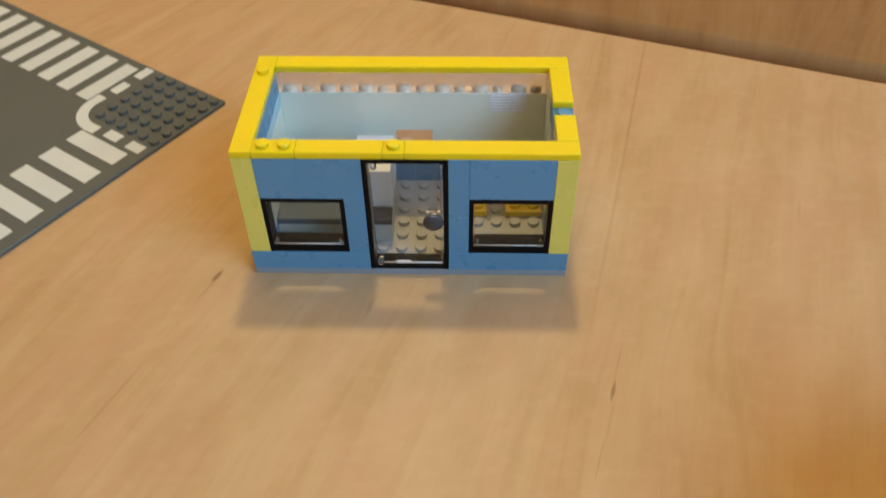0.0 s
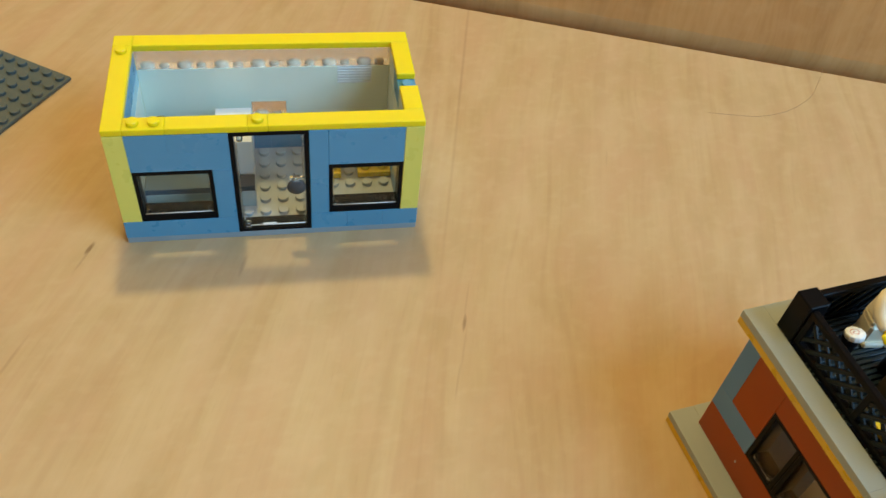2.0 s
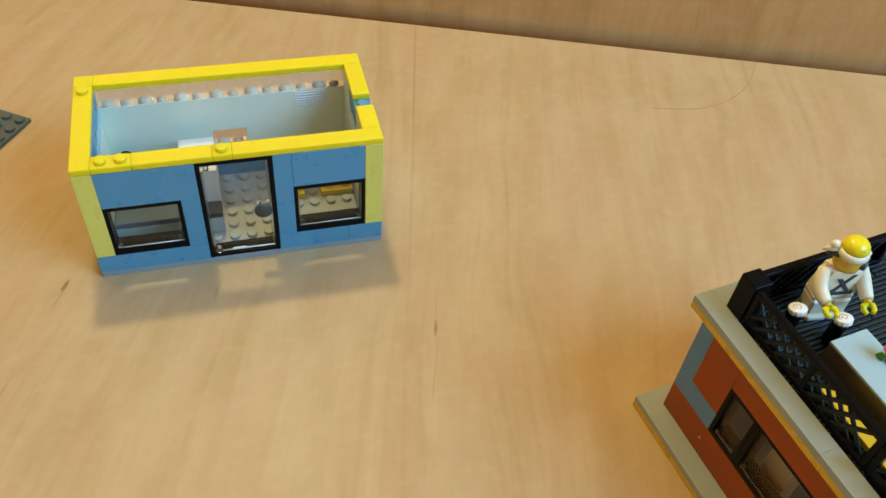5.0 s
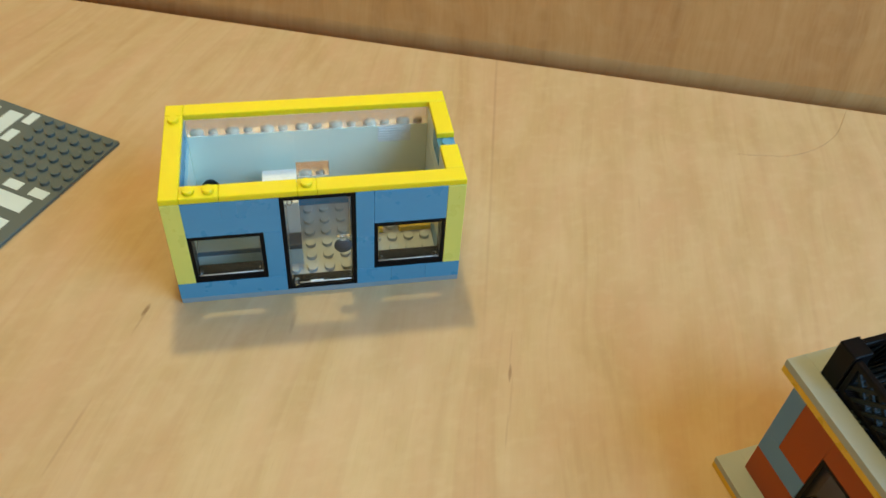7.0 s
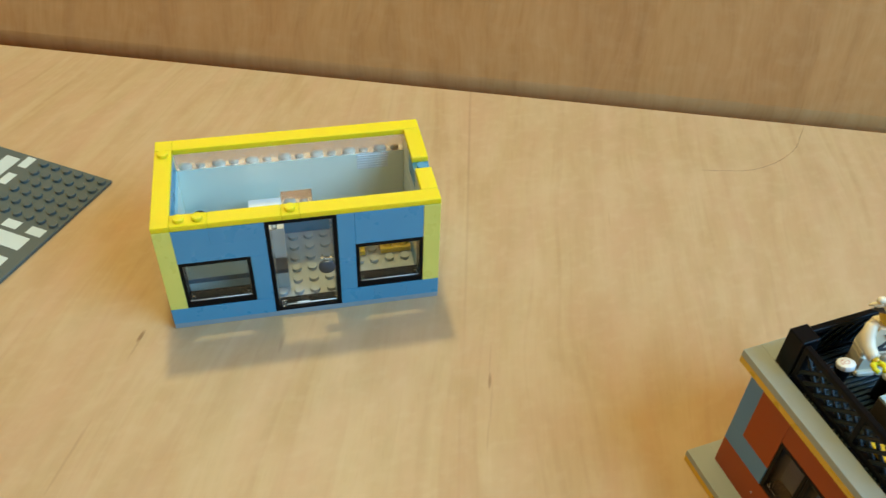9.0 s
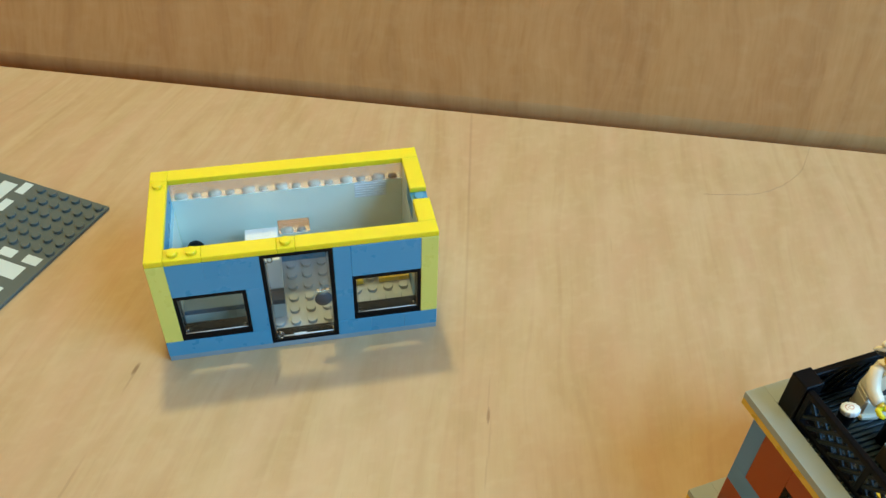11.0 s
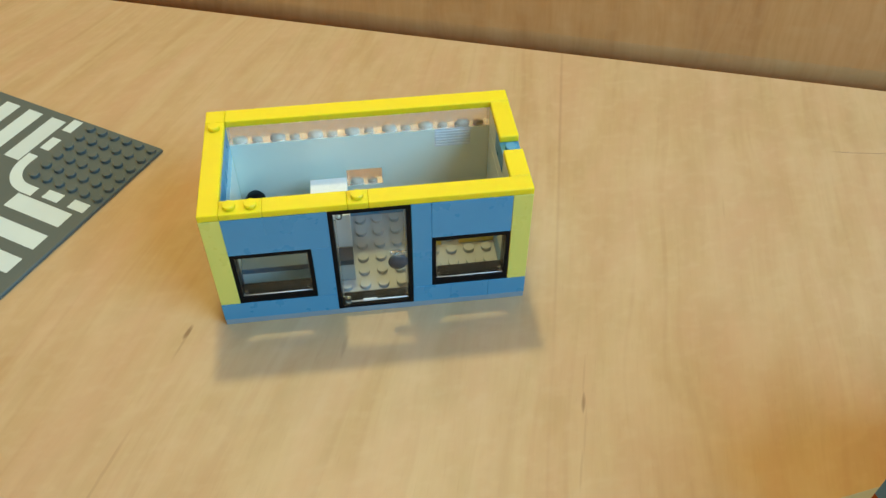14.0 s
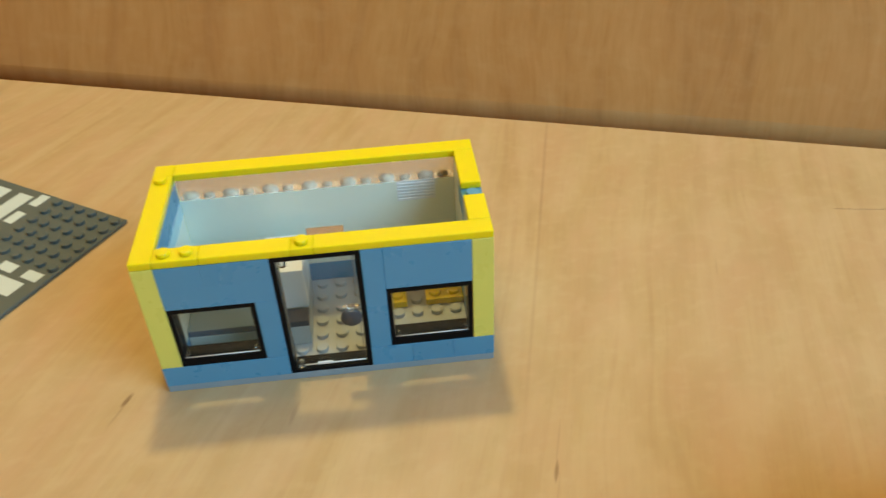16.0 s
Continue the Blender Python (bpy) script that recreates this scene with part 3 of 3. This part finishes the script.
    clear_course(8, 120, 51.2)


def wall_panel(x0, x1, z0, z1, lab):
    bm = bmesh.new()
    add_box(bm, x0, x1, 56.0, 64 - G, z0, z1, 0.03)
    part("wall_panel", bm, PALE, shop, lab)


def clear_course(x0, x1, z0):
    """Solid clear bricks over the studs of the course below."""
    bm = bmesh.new()
    add_box(bm, x0 + 0.02, x1 - 0.02, 56.1, 64 - G, z0 + 0.06, z0 + 9.58, 0.12)
    ob = part("clear_brick", bm, HAZE, shop, "clear transparent brick")
    ob.visible_shadow = False
    for k in range(round((x1 - x0) / 8)):
        # alternate studs are broad and bright, narrow and dim, to draw the refraction
        broad = k % 2 == 0
        r, h = (3.3, 2.9) if broad else (2.3, 2.1)
        bm = bmesh.new()
        add_turned(bm, x0 + (4.4 if broad else 3.6) + 8 * k, 59.8, [(r, z0 - 0.05), (r * 0.97, z0 + h * 0.5), (r * 0.72, z0 + h * 0.85), (0, z0 + h)], 16)
        part("stud", bm, BRIGHT_STUD if broad else DIM_STUD, shop, "stud toned and sized for refraction in the clear brick")


def shop_roof_frame():
    lab = "glossy yellow roof tile"
    z0, z1 = 60.8, 64.0
    for a, b in ((0, 8),):
        brick(shop, YELLOW, a, b, 0, 56, z0, z1, "roof_tile", label=lab, bevel=0.3)
    brick(shop, YELLOW, 0, 8, 56, 64, z0, z1, "roof_tile", label=lab, bevel=0.3)
    for a, b in ((8, 128),):
        brick(shop, YELLOW, a, b, 56, 64, z0, z1, "roof_tile", label=lab, bevel=0.3)
    brick(shop, YELLOW, 8, 24, 0, 8, z0, z1, "roof_plate", True, "yellow plate with two studs", 0.3)
    brick(shop, YELLOW, 24, 56, 0, 8, z0, z1, "roof_tile", label=lab, bevel=0.3)
    brick(shop, YELLOW, 56, 64, 0, 8, z0, z1, "roof_plate", True, "yellow plate with one stud", 0.3)
    brick(shop, YELLOW, 64, 128, 0, 8, z0, z1, "roof_tile", label=lab, bevel=0.3)
    brick(shop, YELLOW, 120, 128, 8, 24, z0, z1, "roof_tile", label=lab, bevel=0.3)
    brick(shop, YELLOW, 120, 128, 32, 56, z0, z1, "roof_tile", label=lab, bevel=0.3)
    bm = bmesh.new()
    add_stud(bm, 124, 28, 60.8)
    part("stud", bm, BLUE, shop, "bare blue stud in the gap of the roof frame")
    bm = bmesh.new()
    add_stud(bm, 4, 60 - 8, 64.0)
    part("stud", bm, YELLOW, shop)


shop_base()
shop_window(8)
shop_window(88)
shop_door()
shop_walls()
shop_roof_frame()


# things inside the shop
def inside():
    c = thing("kitchen_counter", "low counter with dark slate top on grey bricks", "counter")
    brick(c, COUNTER, 8.2, 32, 16, 32, 3.3, 12.8)
    brick(c, COUNTER, 32, 56, 16, 32, 3.3, 12.8)
    brick(c, SLATE, 8.2, 40, 16, 32, 12.8, 16.0, "countertop", label="dark slate smooth top")
    brick(c, DARK, 40.1, 56, 16, 23.9, 12.8, 16.0, "countertop", label="dark grey smooth top")
    w = thing("wall_cabinet", "white block cabinet on the counter", "cabinet")
    brick(w, WHITE, 40, 56, 24, 48, 16.0, 35.2)
    brick(w, GREY, 40, 56, 32.2, 48, 3.3, 15.9, "base")
    for a in (80, 104):
        p = thing("floor_plate", "yellow two-stud plate on the grey floor", "toy plate", group="yellow floor plates")
        brick(p, WARMYEL, a, a + 16, 32, 40, 3.25, 6.4, "plate", True)


inside()


# ---- the road plate ----
ROAD = Matrix.Translation((-0.03717, 0.11844, 0.0)) @ pose(0, 0, 0, 0, 0, 146.75)
# local x runs along one edge, local y along the other, from the corner by the shop


def road_plate():
    r = thing("road_plate", "grey toy road plate with white crossing stripes", "toy road plate", ROAD)
    bm = bmesh.new()
    add_box(bm, 0.5, 255, -0.3, 255, 0, 2.1, 0.4)
    part("sheet", bm, ASPHALT, r)
    for i in range(6):
        for j in range(6):
            bm = bmesh.new()
            add_stud(bm, 4 + 8 * i, 4 + 8 * j, 2.1, 14)
            part("stud", bm, STUDGREY, r)

    def stripe(x0, x1, y0, y1, name="stripe"):
        bm = bmesh.new()
        add_box(bm, x0, x1, y0, y1, 2.1, 2.16, 0.02)
        part(name, bm, PAINT, r)

    # the print sits a little off the stud grid: (sx, sy) for one arm of the crossing, (tx, ty) for the other
    sx, sy, tx, ty = 60.4, 4.9, 8.0, 57.2
    for k in range(9):
        stripe(sx + 16 * k, sx + 16 * k + 9.7, sy, sy + 34.2)
        stripe(tx, tx + 34.2, ty + 16 * k, ty + 16 * k + 9.7)
    for k in (0, 1):
        stripe(sx - 8.5, sx - 2.6, sy - 3.6 + 16 * k, sy + 6.0 + 16 * k, "dash")
        stripe(tx - 3.6 + 16 * k, tx + 6.0 + 16 * k, ty - 8.5, ty - 2.6, "dash")
    bm = bmesh.new()
    n = 14
    cx, cy = sx - 18.9, ty - 18.9
    arc = [(math.cos(math.pi / 2 * k / n), math.sin(math.pi / 2 * k / n)) for k in range(n + 1)]
    line = [((cx + 12 * c, cy + 12 * s), (cx + 18 * c, cy + 18 * s)) for c, s in arc]
    line = [((cx + 12, cy - 6.0), (cx + 18, cy - 6.0))] + line + [((cx - 6.0, cy + 12), (cx - 6.0, cy + 18))]
    vs = [[bm.verts.new((p[0] * MM, p[1] * MM, 2.16 * MM)) for p in pair] for pair in line]
    for p, q in zip(vs, vs[1:]):
        bm.faces.new((p[0], p[1], q[1], q[0]))
    part("corner_line", bm, PAINT, r)


road_plate()

# ---- the brown toy building ----
HOUSE = Matrix.Translation((0.2198, -0.1119, 0.0)) @ pose(0, 0, 0, 0, 0, 8.62)
# local x to the right, local y away from the camera; the corner of the roof is at x = y = 0


def building():
    h = thing("toy_building", "red-brown toy brick building with tan ledges and roof fence", "toy house", HOUSE)
    for a, b in ((0.7, -47.3), (-47.3, -95.3), (-95.3, -143.3)):
        brick(h, GOLD, -6.8, 90, b, a, 0, 3.2, "ledge_plate", label="amber yellow plate")
        brick(h, TAN, -6.8, 3.8, b, a, 3.2, 6.4, "ledge_tile", label="grey tan tile", bevel=0.07)
    brick(h, TAN, 3.8, 90, -7.3, 0.7, 3.2, 6.4, "ledge_tile", label="grey tan tile", bevel=0.07)
    # dark colour stands for the lack of light behind the windows
    brick(h, DARK, 3.8, 90, -143, -7.3, 3.2, 6.38, "floor_tile", label="floor darkened for the unlit inside")
    # side wall
    x0, x1 = 2.0, 10.0
    wz0, wz1, wa, wb = 22.6, 51.3, -29.9, -77.7
    brick(h, BROWN, x0, x1, wb, -6.6, 6.4, wz0, bevel=0.07)
    brick(h, SAND, x0, x1, wa, -6.6, wz0, 33.4, label="sand blue brick", bevel=0.07)
    brick(h, SAND, x0, x1, -14.0, -6.6, 33.4, 64.0, label="sand blue brick", bevel=0.07)
    brick(h, BROWN, x0, x1, wa, -14.0, 33.4, 64.0, bevel=0.07)
    brick(h, BROWN, x0, x1, wb, wa, wz1, 64.0, bevel=0.07)
    brick(h, BROWN, x0, x1, -140, wb, 6.4, 64.0, bevel=0.07)
    brick(h, BROWN, x1, 80, -14.5, -6.5, 6.4, 64.0, bevel=0.07)
    # a pale nick in the wall below the window
    bm = bmesh.new()
    add_box(bm, x0 - 0.08, x0 + 0.3, -29.0, -28.2, 14.2, 15.2, 0.05)
    part("nick", bm, GREY, h, "small pale nick in the wall")
    # a narrow and a wide window side by side on the side wall
    bm = bmesh.new()
    for a, b, c, d in ((wa - 1.9, wa, wz0, wz1), (wb, wb + 1.9, wz0, wz1), (-45.5, -43.6, wz0 + 0.2, wz1 - 0.2), (-47.4, -45.5, wz0 + 0.2, wz1 - 0.2), (wb + 1, wa - 1, wz0, wz0 + 2.4), (wb + 1, wa - 1, wz1 - 2.0, wz1)):
        add_box(bm, x0 + 0.1, x1, a + G, b - G, c + 0.03, d - 0.03, 0.2)
    w = part("window_frame", bm, BLACK, h, "black window frame with two panes")
    for a, b in ((-43.6, wa - 1.9), (wb + 1.9, -47.4)):
        bm = bmesh.new()
        add_box(bm, x0 + 1.6, x0 + 2.6, a, b, wz0 + 2.4, wz1 - 2.0, 0.15)
        part("pane", bm, SHEET, w, "clear plastic pane")
        bm = bmesh.new()
        add_box(bm, x0 + 0.7, x0 + 1.3, a + 0.5, b - 0.5, wz0 + 2.5, wz0 + 3.1, 0.15)
        for y in (a + 1.6, b - 1.6):
            add_turned(bm, x0 + 1.0, y, [(0, wz0 + 3.0), (0.8, wz0 + 3.1), (0.8, wz0 + 4.6), (0, wz0 + 4.8)], 10)
        part("lip", bm, FROST, w, "ridge for the bright line along the foot of the pane")
    # added block that gives the wide pane its tan patch
    brick(h, BUFF, 13, 21, -61.5, -49.5, 6.5, 47.5, "inner_brick", label="tan block added behind the wide pane", bevel=0.1)
    # roof
    for a, b in ((0, -72), (-72, -143)):
        brick(h, GOLD, 0, 90, b, a, 64.0, 67.2, "roof_plate", label="amber yellow plate")
    for a, b in ((0, -69), (-69, -143)):
        brick(h, TAN, 0, 8, b, a, 67.2, 70.4, "roof_tile", label="grey tan tile", bevel=0.07)
    brick(h, TAN, 8, 90, -8, 0, 67.2, 70.4, "roof_tile", label="grey tan tile", bevel=0.07)
    for a, b in ((-8, -56), (-56, -104)):
        brick(h, BLACK, 8, 90, b, a, 67.22, 68.8, "terrace_plate", label="black terrace floor")
        # grille tiles with four ribs each, every other row set off by half a tile
        for j in range(6):
            first = 16.2 if j % 2 else 8.2
            for i in range(5):
                x = first + 16 * i
                bm = bmesh.new()
                add_box(bm, x, min(x + 15.8, 90), a - 8 * j - 7.9, a - 8 * j - 0.1, 68.8, 69.3, 0.1)
                for k in range(4):
                    y = a - 8 * j - 0.3 - 2.0 * k
                    add_box(bm, x + 0.1, min(x + 15.7, 90), y - 1.4, y, 69.2, 70.38, 0.22)
                part("grille_tile", bm, LATTICE, h, "dark grille tile, tinted blue for window glints")
    brick(h, BLACK, 8, 90, -143, -104, 67.2, 70.4, "terrace_plate", label="black terrace floor")
    # roof fence: a corner post and lattice panels
    bm = bmesh.new()
    add_box(bm, 8.1, 15.9, -15.9, -8.1, 70.4, 88.1, 0.35)
    part("fence_post", bm, BLACK, h, "black corner post")
    fence(h, pose(9.0 * MM, -16.0 * MM, 70.4 * MM, 0, 0, -90), 62)
    fence(h, pose(9.0 * MM, -78.2 * MM, 70.4 * MM, 0, 0, -90), 62)
    fence(h, pose(16.1 * MM, -11.2 * MM, 70.4 * MM), 62)
    brick(h, BLACK, 16.1, 78, -8.6, -8.0, 70.4, 85.0, "fence_backing", label="solid black back of the fence", bevel=0.1)
    return h


def fence(h, at, length):
    """A lattice panel along local x, 2.4 mm thick, with rails and two layers of slanting slats."""
    bm = bmesh.new()
    for z0, z1 in ((0, 2.4), (13.8, 16.3)):
        add_box(bm, 0, length, 0, 2.6, z0, z1, 0.35)
    for a in (0, length / 2 - 1.2, length - 2.4):
        add_box(bm, a, a + 2.4, 0.05, 2.55, 1.0, 14.6, 0.3)
    f = part("fence_panel", bm, BLACK, h, "black lattice fence panel")
    f.matrix_local = at
    cut = 11.8
    me = {}
    for lean, y in ((1, 0.35), (-1, 1.3)):
        bm = bmesh.new()
        add_box(bm, -0.8, 0.8, 0, 0.95, -0.4, cut * 1.414 + 0.4, 0.2)
        bmesh.ops.transform(bm, matrix=pose(0, y * MM, 2.2 * MM, 0, 45 * lean, 0), verts=bm.verts)
        me[lean] = mesh_of(bm, "slat", SLAT)
        k = 0.0 if lean > 0 else cut
        while k < length - (cut if lean > 0 else 0):
            ob = new("slat", me[lean])
            ob.parent = f
            ob.location = (k * MM, 0, 0)
            k += 5.7


building()


def at_house(x, y, z, turn=0):
    return HOUSE @ pose(x * MM, y * MM, z * MM, 0, 0, turn)


# ---- things on the roof terrace ----
FABRIC = plastic("cream_white_plastic", (0.86, 0.79, 0.60), 0.34)
SKIN = plastic("yellow_head_plastic", (0.80, 0.50, 0.03), 0.26)
PINK = plastic("pink_plastic", (0.75, 0.12, 0.35), 0.3)
GREEN = plastic("green_plastic", (0.03, 0.16, 0.03), 0.32)
SALMON = plastic("salmon_print", (0.55, 0.27, 0.20), 0.4)
# blue tint paints the sky's reflection onto the white table top
ICE = plastic("sky_tinted_white_plastic", (0.36, 0.50, 0.56), 0.24)
UMBER = plastic("dark_brown_plastic", (0.085, 0.068, 0.042), 0.34)


def sushi(x, y, z, turn, lean):
    s = thing("sushi_roll", "white round tile with a salmon swirl on a black stand", "toy food", at_house(x, y, z, turn), group="sushi rolls")
    tip = pose(0, 0, 0, lean, 0, 0) @ pose(0, 0, 0, 0, 0, 40)
    bm = bmesh.new()
    add_turned(bm, 0, 0, [(0, 70.42 - z), (2.6, 70.42 - z), (2.6, -4.6), (2.9, -4.2), (2.4, -2.2), (0, -2.0)], 20)
    part("stand", bm, BLACK, s, "black round stand")
    # scalloped white tile, tipped to fit its outline in the camera's view
    bm = bmesh.new()
    add_turned(bm, 0, 0, [(0, -2.2), (2.9, -2.1), (3.1, -1.9), (3.15, -0.25), (2.95, 0.0), (0, 0.0)], 48)
    for v in bm.verts:
        r = math.hypot(v.co.x, v.co.y)
        if r > 2.5 * MM:
            k = 1.0 + 0.035 * math.cos(12 * math.atan2(v.co.y, v.co.x))
            v.co.x, v.co.y = v.co.x * k, v.co.y * k
    part("tile", bm, WHITE, s, "white scalloped tile").matrix_local = tip
    # swirl print
    bm = bmesh.new()
    rows = []
    for k in range(26):
        ang, r = k * 0.36, 0.25 + k * 0.055
        w = 0.30 + 0.10 * math.sin(k * 1.3)
        rows.append([bm.verts.new(((r + d) * math.cos(ang) * MM, (r + d) * math.sin(ang) * MM, 0.03 * MM)) for d in (0.0, w)])
    for p, q in zip(rows, rows[1:]):
        bm.faces.new((p[0], p[1], q[1], q[0]))
    part("swirl", bm, SALMON, s, "salmon pink printed swirl").matrix_local = tip


sushi(21.9, -24.4, 82.6, 8, -16)
sushi(33.4, -33.9, 83.6, 8, -16)


def serving_table():
    t = thing("serving_table", "low dark brown table with a white top tinted blue for the sky", "toy table", at_house(25.2, -38.8, 70.4))
    brick(t, UMBER, 0, 16, -48, 0, 0.05, 8.4, "body")
    brick(t, ICE, 0, 16, -48, 0, 8.4, 9.6, "tabletop", label="glossy white top, tinted blue for sky reflection")
    f = thing("toy_flower", "pink flower with green leaves on the table", "toy flower", at_house(38.6, -51.5, 80.1))
    bm = bmesh.new()
    for k in range(5):
        a = 2 * math.pi * k / 5
        add_turned(bm, 1.9 * math.cos(a), 1.9 * math.sin(a), [(0, 4.0), (1.3, 4.2), (1.5, 4.9), (1.1, 5.6), (0, 5.8)], 10)
    add_turned(bm, 0, 0, [(0, 3.6), (1.3, 4.0), (1.3, 6.0), (0, 6.4)], 10)
    part("petals", bm, PINK, f)
    bm = bmesh.new()
    add_turned(bm, 0, 0, [(0.8, 0), (0.8, 4.2)], 8)
    for k in range(3):
        a = 2.1 * k + 0.4
        add_box(bm, 2.2 * math.cos(a) - 1.4, 2.2 * math.cos(a) + 1.4, 2.2 * math.sin(a) - 1.4, 2.2 * math.sin(a) + 1.4, 0.0, 1.0, 0.5)
    part("leaves", bm, GREEN, f)
    p = thing("roof_plate_strip", "amber yellow plate on the black terrace beside the fence", "toy plate", at_house(14.6, -50.0, 70.4))
    brick(p, GOLD, 0, 6.4, -48, 0, 0.05, 2.6, "plate")


serving_table()


def figurine():
    """A standing toy figure in white, one plain mesh."""
    bm = bmesh.new()
    W, D, Y, B = 0, 1, 2, 3

    def wedge(x0, x1, x2, x3, y0, y1, z0, z1, slot, bevel=0.7):
        n = len(bm.verts)
        add_box(bm, -1, 1, y0, y1, z0, z1, bevel, slot)
        bm.verts.ensure_lookup_table()
        for v in bm.verts[n:]:
            f = (v.co.z / MM - z0) / (z1 - z0)
            lo, hi = x0 + (x2 - x0) * f, x1 + (x3 - x1) * f
            v.co.x = (lo + (hi - lo) * (v.co.x / MM + 1) / 2) * MM

    def limb(points, r, slot):
        prev = None
        for k, (px, py, pz) in enumerate(points):
            a = Vector(points[max(k - 1, 0)])
            b = Vector(points[min(k + 1, len(points) - 1)])
            d = (b - a).normalized()
            s1 = d.cross(Vector((0, 0, 1)))
            s1 = (s1 if s1.length > 0.1 else Vector((1, 0, 0))).normalized()
            s2 = d.cross(s1)
            ring = [bm.verts.new((Vector((px, py, pz)) + r[k] * (s1 * math.cos(q * math.pi / 5) + s2 * math.sin(q * math.pi / 5))) * MM) for q in range(10)]
            if prev:
                for q in range(10):
                    f = bm.faces.new((prev[q], prev[(q + 1) % 10], ring[(q + 1) % 10], ring[q]))
                    f.material_index, f.smooth = slot, True
            else:
                bm.faces.new(ring).material_index = slot
            prev = ring
        bm.faces.new(prev).material_index = slot

    # legs, hips, torso
    for a in (-7.6, 0.2):
        add_box(bm, a, a + 7.4, -4.2, 3.6, 1.7, 11.0, 0.9, W)
        add_box(bm, a, a + 7.4, -5.6, 3.6, 1.7, 4.0, 0.5, W)
    add_box(bm, -7.7, 7.7, -3.6, 3.6, 10.6, 13.0, 0.6, W)
    wedge(-7.8, 7.8, -5.4, 5.4, -3.7, 3.7, 12.8, 25.6, W)
    # dark crossed straps and belt
    wedge(-3.9, -1.9, 2.0, 3.7, -3.95, -3.6, 15.5, 24.0, D, 0.1)
    wedge(2.2, 4.0, -3.6, -1.4, -4.0, -3.6, 15.5, 22.5, D, 0.1)
    add_box(bm, -4.4, 5.6, -3.98, -3.5, 13.9, 15.6, 0.1, D)
    # arms with bent elbows, and open grips of two fingers each
    for sgn in (-1, 1):
        limb([(sgn * 5.0, 0.4, 24.4), (sgn * 6.7, -0.2, 23.6), (sgn * 8.0, -1.8, 20.6), (sgn * 8.3, -4.6, 18.0), (sgn * 7.9, -7.8, 16.9), (sgn * 7.6, -9.2, 16.6)], [1.7, 2.4, 2.6, 2.6, 2.3, 2.1], W)
        limb([(sgn * 7.6, -9.0, 16.6), (sgn * 7.4, -10.6, 16.2)], [1.3, 1.5], Y)
        for side in (-1, 1):
            limb([(sgn * 7.4, -10.2, 16.2), (sgn * 7.2 + side * 1.8, -11.3, 15.9), (sgn * 7.0 + side * 2.0, -12.8, 15.5), (sgn * 6.9 + side * 1.0, -14.0, 15.1)], [1.1, 1.1, 1.0, 0.8], B)
    # head, rolled band with a knot, side tufts, goggle glass
    add_turned(bm, 0, 0, [(0, 24.9), (3.2, 25.0), (4.5, 25.7), (4.9, 27.0), (4.9, 32.0), (4.6, 33.2), (3.4, 34.0), (0, 34.1)], 20, Y)
    add_turned(bm, 0, 0, [(4.8, 30.7), (5.3, 31.0), (5.5, 32.0), (5.2, 33.2), (4.4, 33.5)], 20, W)
    add_turned(bm, 0.3, 0.4, [(4.6, 33.0), (4.75, 33.8), (4.3, 35.4), (3.2, 36.7), (1.6, 37.3), (0, 37.4)], 20, B)
    limb([(-4.6, 1.8, 33.0), (-5.9, 2.4, 33.9), (-6.9, 2.4, 34.0), (-7.6, 2.6, 33.4)], [0.9, 1.5, 1.3, 0.5], W)
    limb([(-4.9, 1.4, 32.2), (-6.4, 2.4, 31.8), (-7.9, 3.2, 31.2), (-9.0, 3.6, 30.4)], [0.9, 1.2, 0.8, 0.3], W)
    limb([(-4.4, -0.6, 31.2), (-5.4, 0.8, 30.7), (-6.3, 2.2, 29.8), (-6.9, 3.2, 28.6)], [0.8, 1.2, 1.0, 0.4], D)
    limb([(4.6, 1.0, 30.4), (5.8, 0.6, 30.6), (6.6, 0.2, 30.0), (7.0, 0.0, 28.8)], [0.9, 1.5, 1.3, 0.5], W)
    limb([(2.6, -3.4, 29.0), (3.5, -4.6, 28.9), (3.7, -4.9, 28.9)], [1.9, 1.7, 1.2], D)
    bmesh.ops.recalc_face_normals(bm, faces=bm.faces)
    return solid("toy_figurine", bm, [FABRIC, DARK, SKIN, YELLOW], "white and yellow toy brick figure with dark straps", "toy figure", at_house(39.7, -20.8, 68.72, -14))


figurine()

# ---- small things on the table and in the shop ----
bm = bmesh.new()
add_turned(bm, 15.5, 46.5, [(0, 5.0), (4.6, 5.0), (4.8, 6.0), (4.8, 25.0), (4.4, 28.6), (3.0, 30.6), (0, 31.0)], 24)
solid("toy_stool", bm, BLACK, "black round toy stool on the grey floor", "toy stool")


def strand():
    cu = bpy.data.curves.new("strand", "CURVE")
    cu.dimensions, cu.bevel_depth, cu.bevel_resolution = "3D", 0.000065, 1
    sp = cu.splines.new("BEZIER")
    pts = [(0.396, 0.113), (0.387, 0.101), (0.371, 0.084), (0.3400, 0.0712), (0.3200, 0.0728), (0.306, 0.0757)]
    sp.bezier_points.add(len(pts) - 1)
    for b, (x, y) in zip(sp.bezier_points, pts):
        b.co, b.handle_left_type, b.handle_right_type = (x, y, 0.0001), "AUTO", "AUTO"
    tmp = bpy.data.objects.new("tmp", cu)
    me = bpy.data.meshes.new_from_object(tmp)
    bpy.data.objects.remove(tmp)
    me.materials.clear()
    me.materials.append(plastic("hair_brown", (0.25, 0.165, 0.09), 0.5))
    tagged(new("hair_strand", me), "thin curved brown hair lying on the table", "hair")


strand()
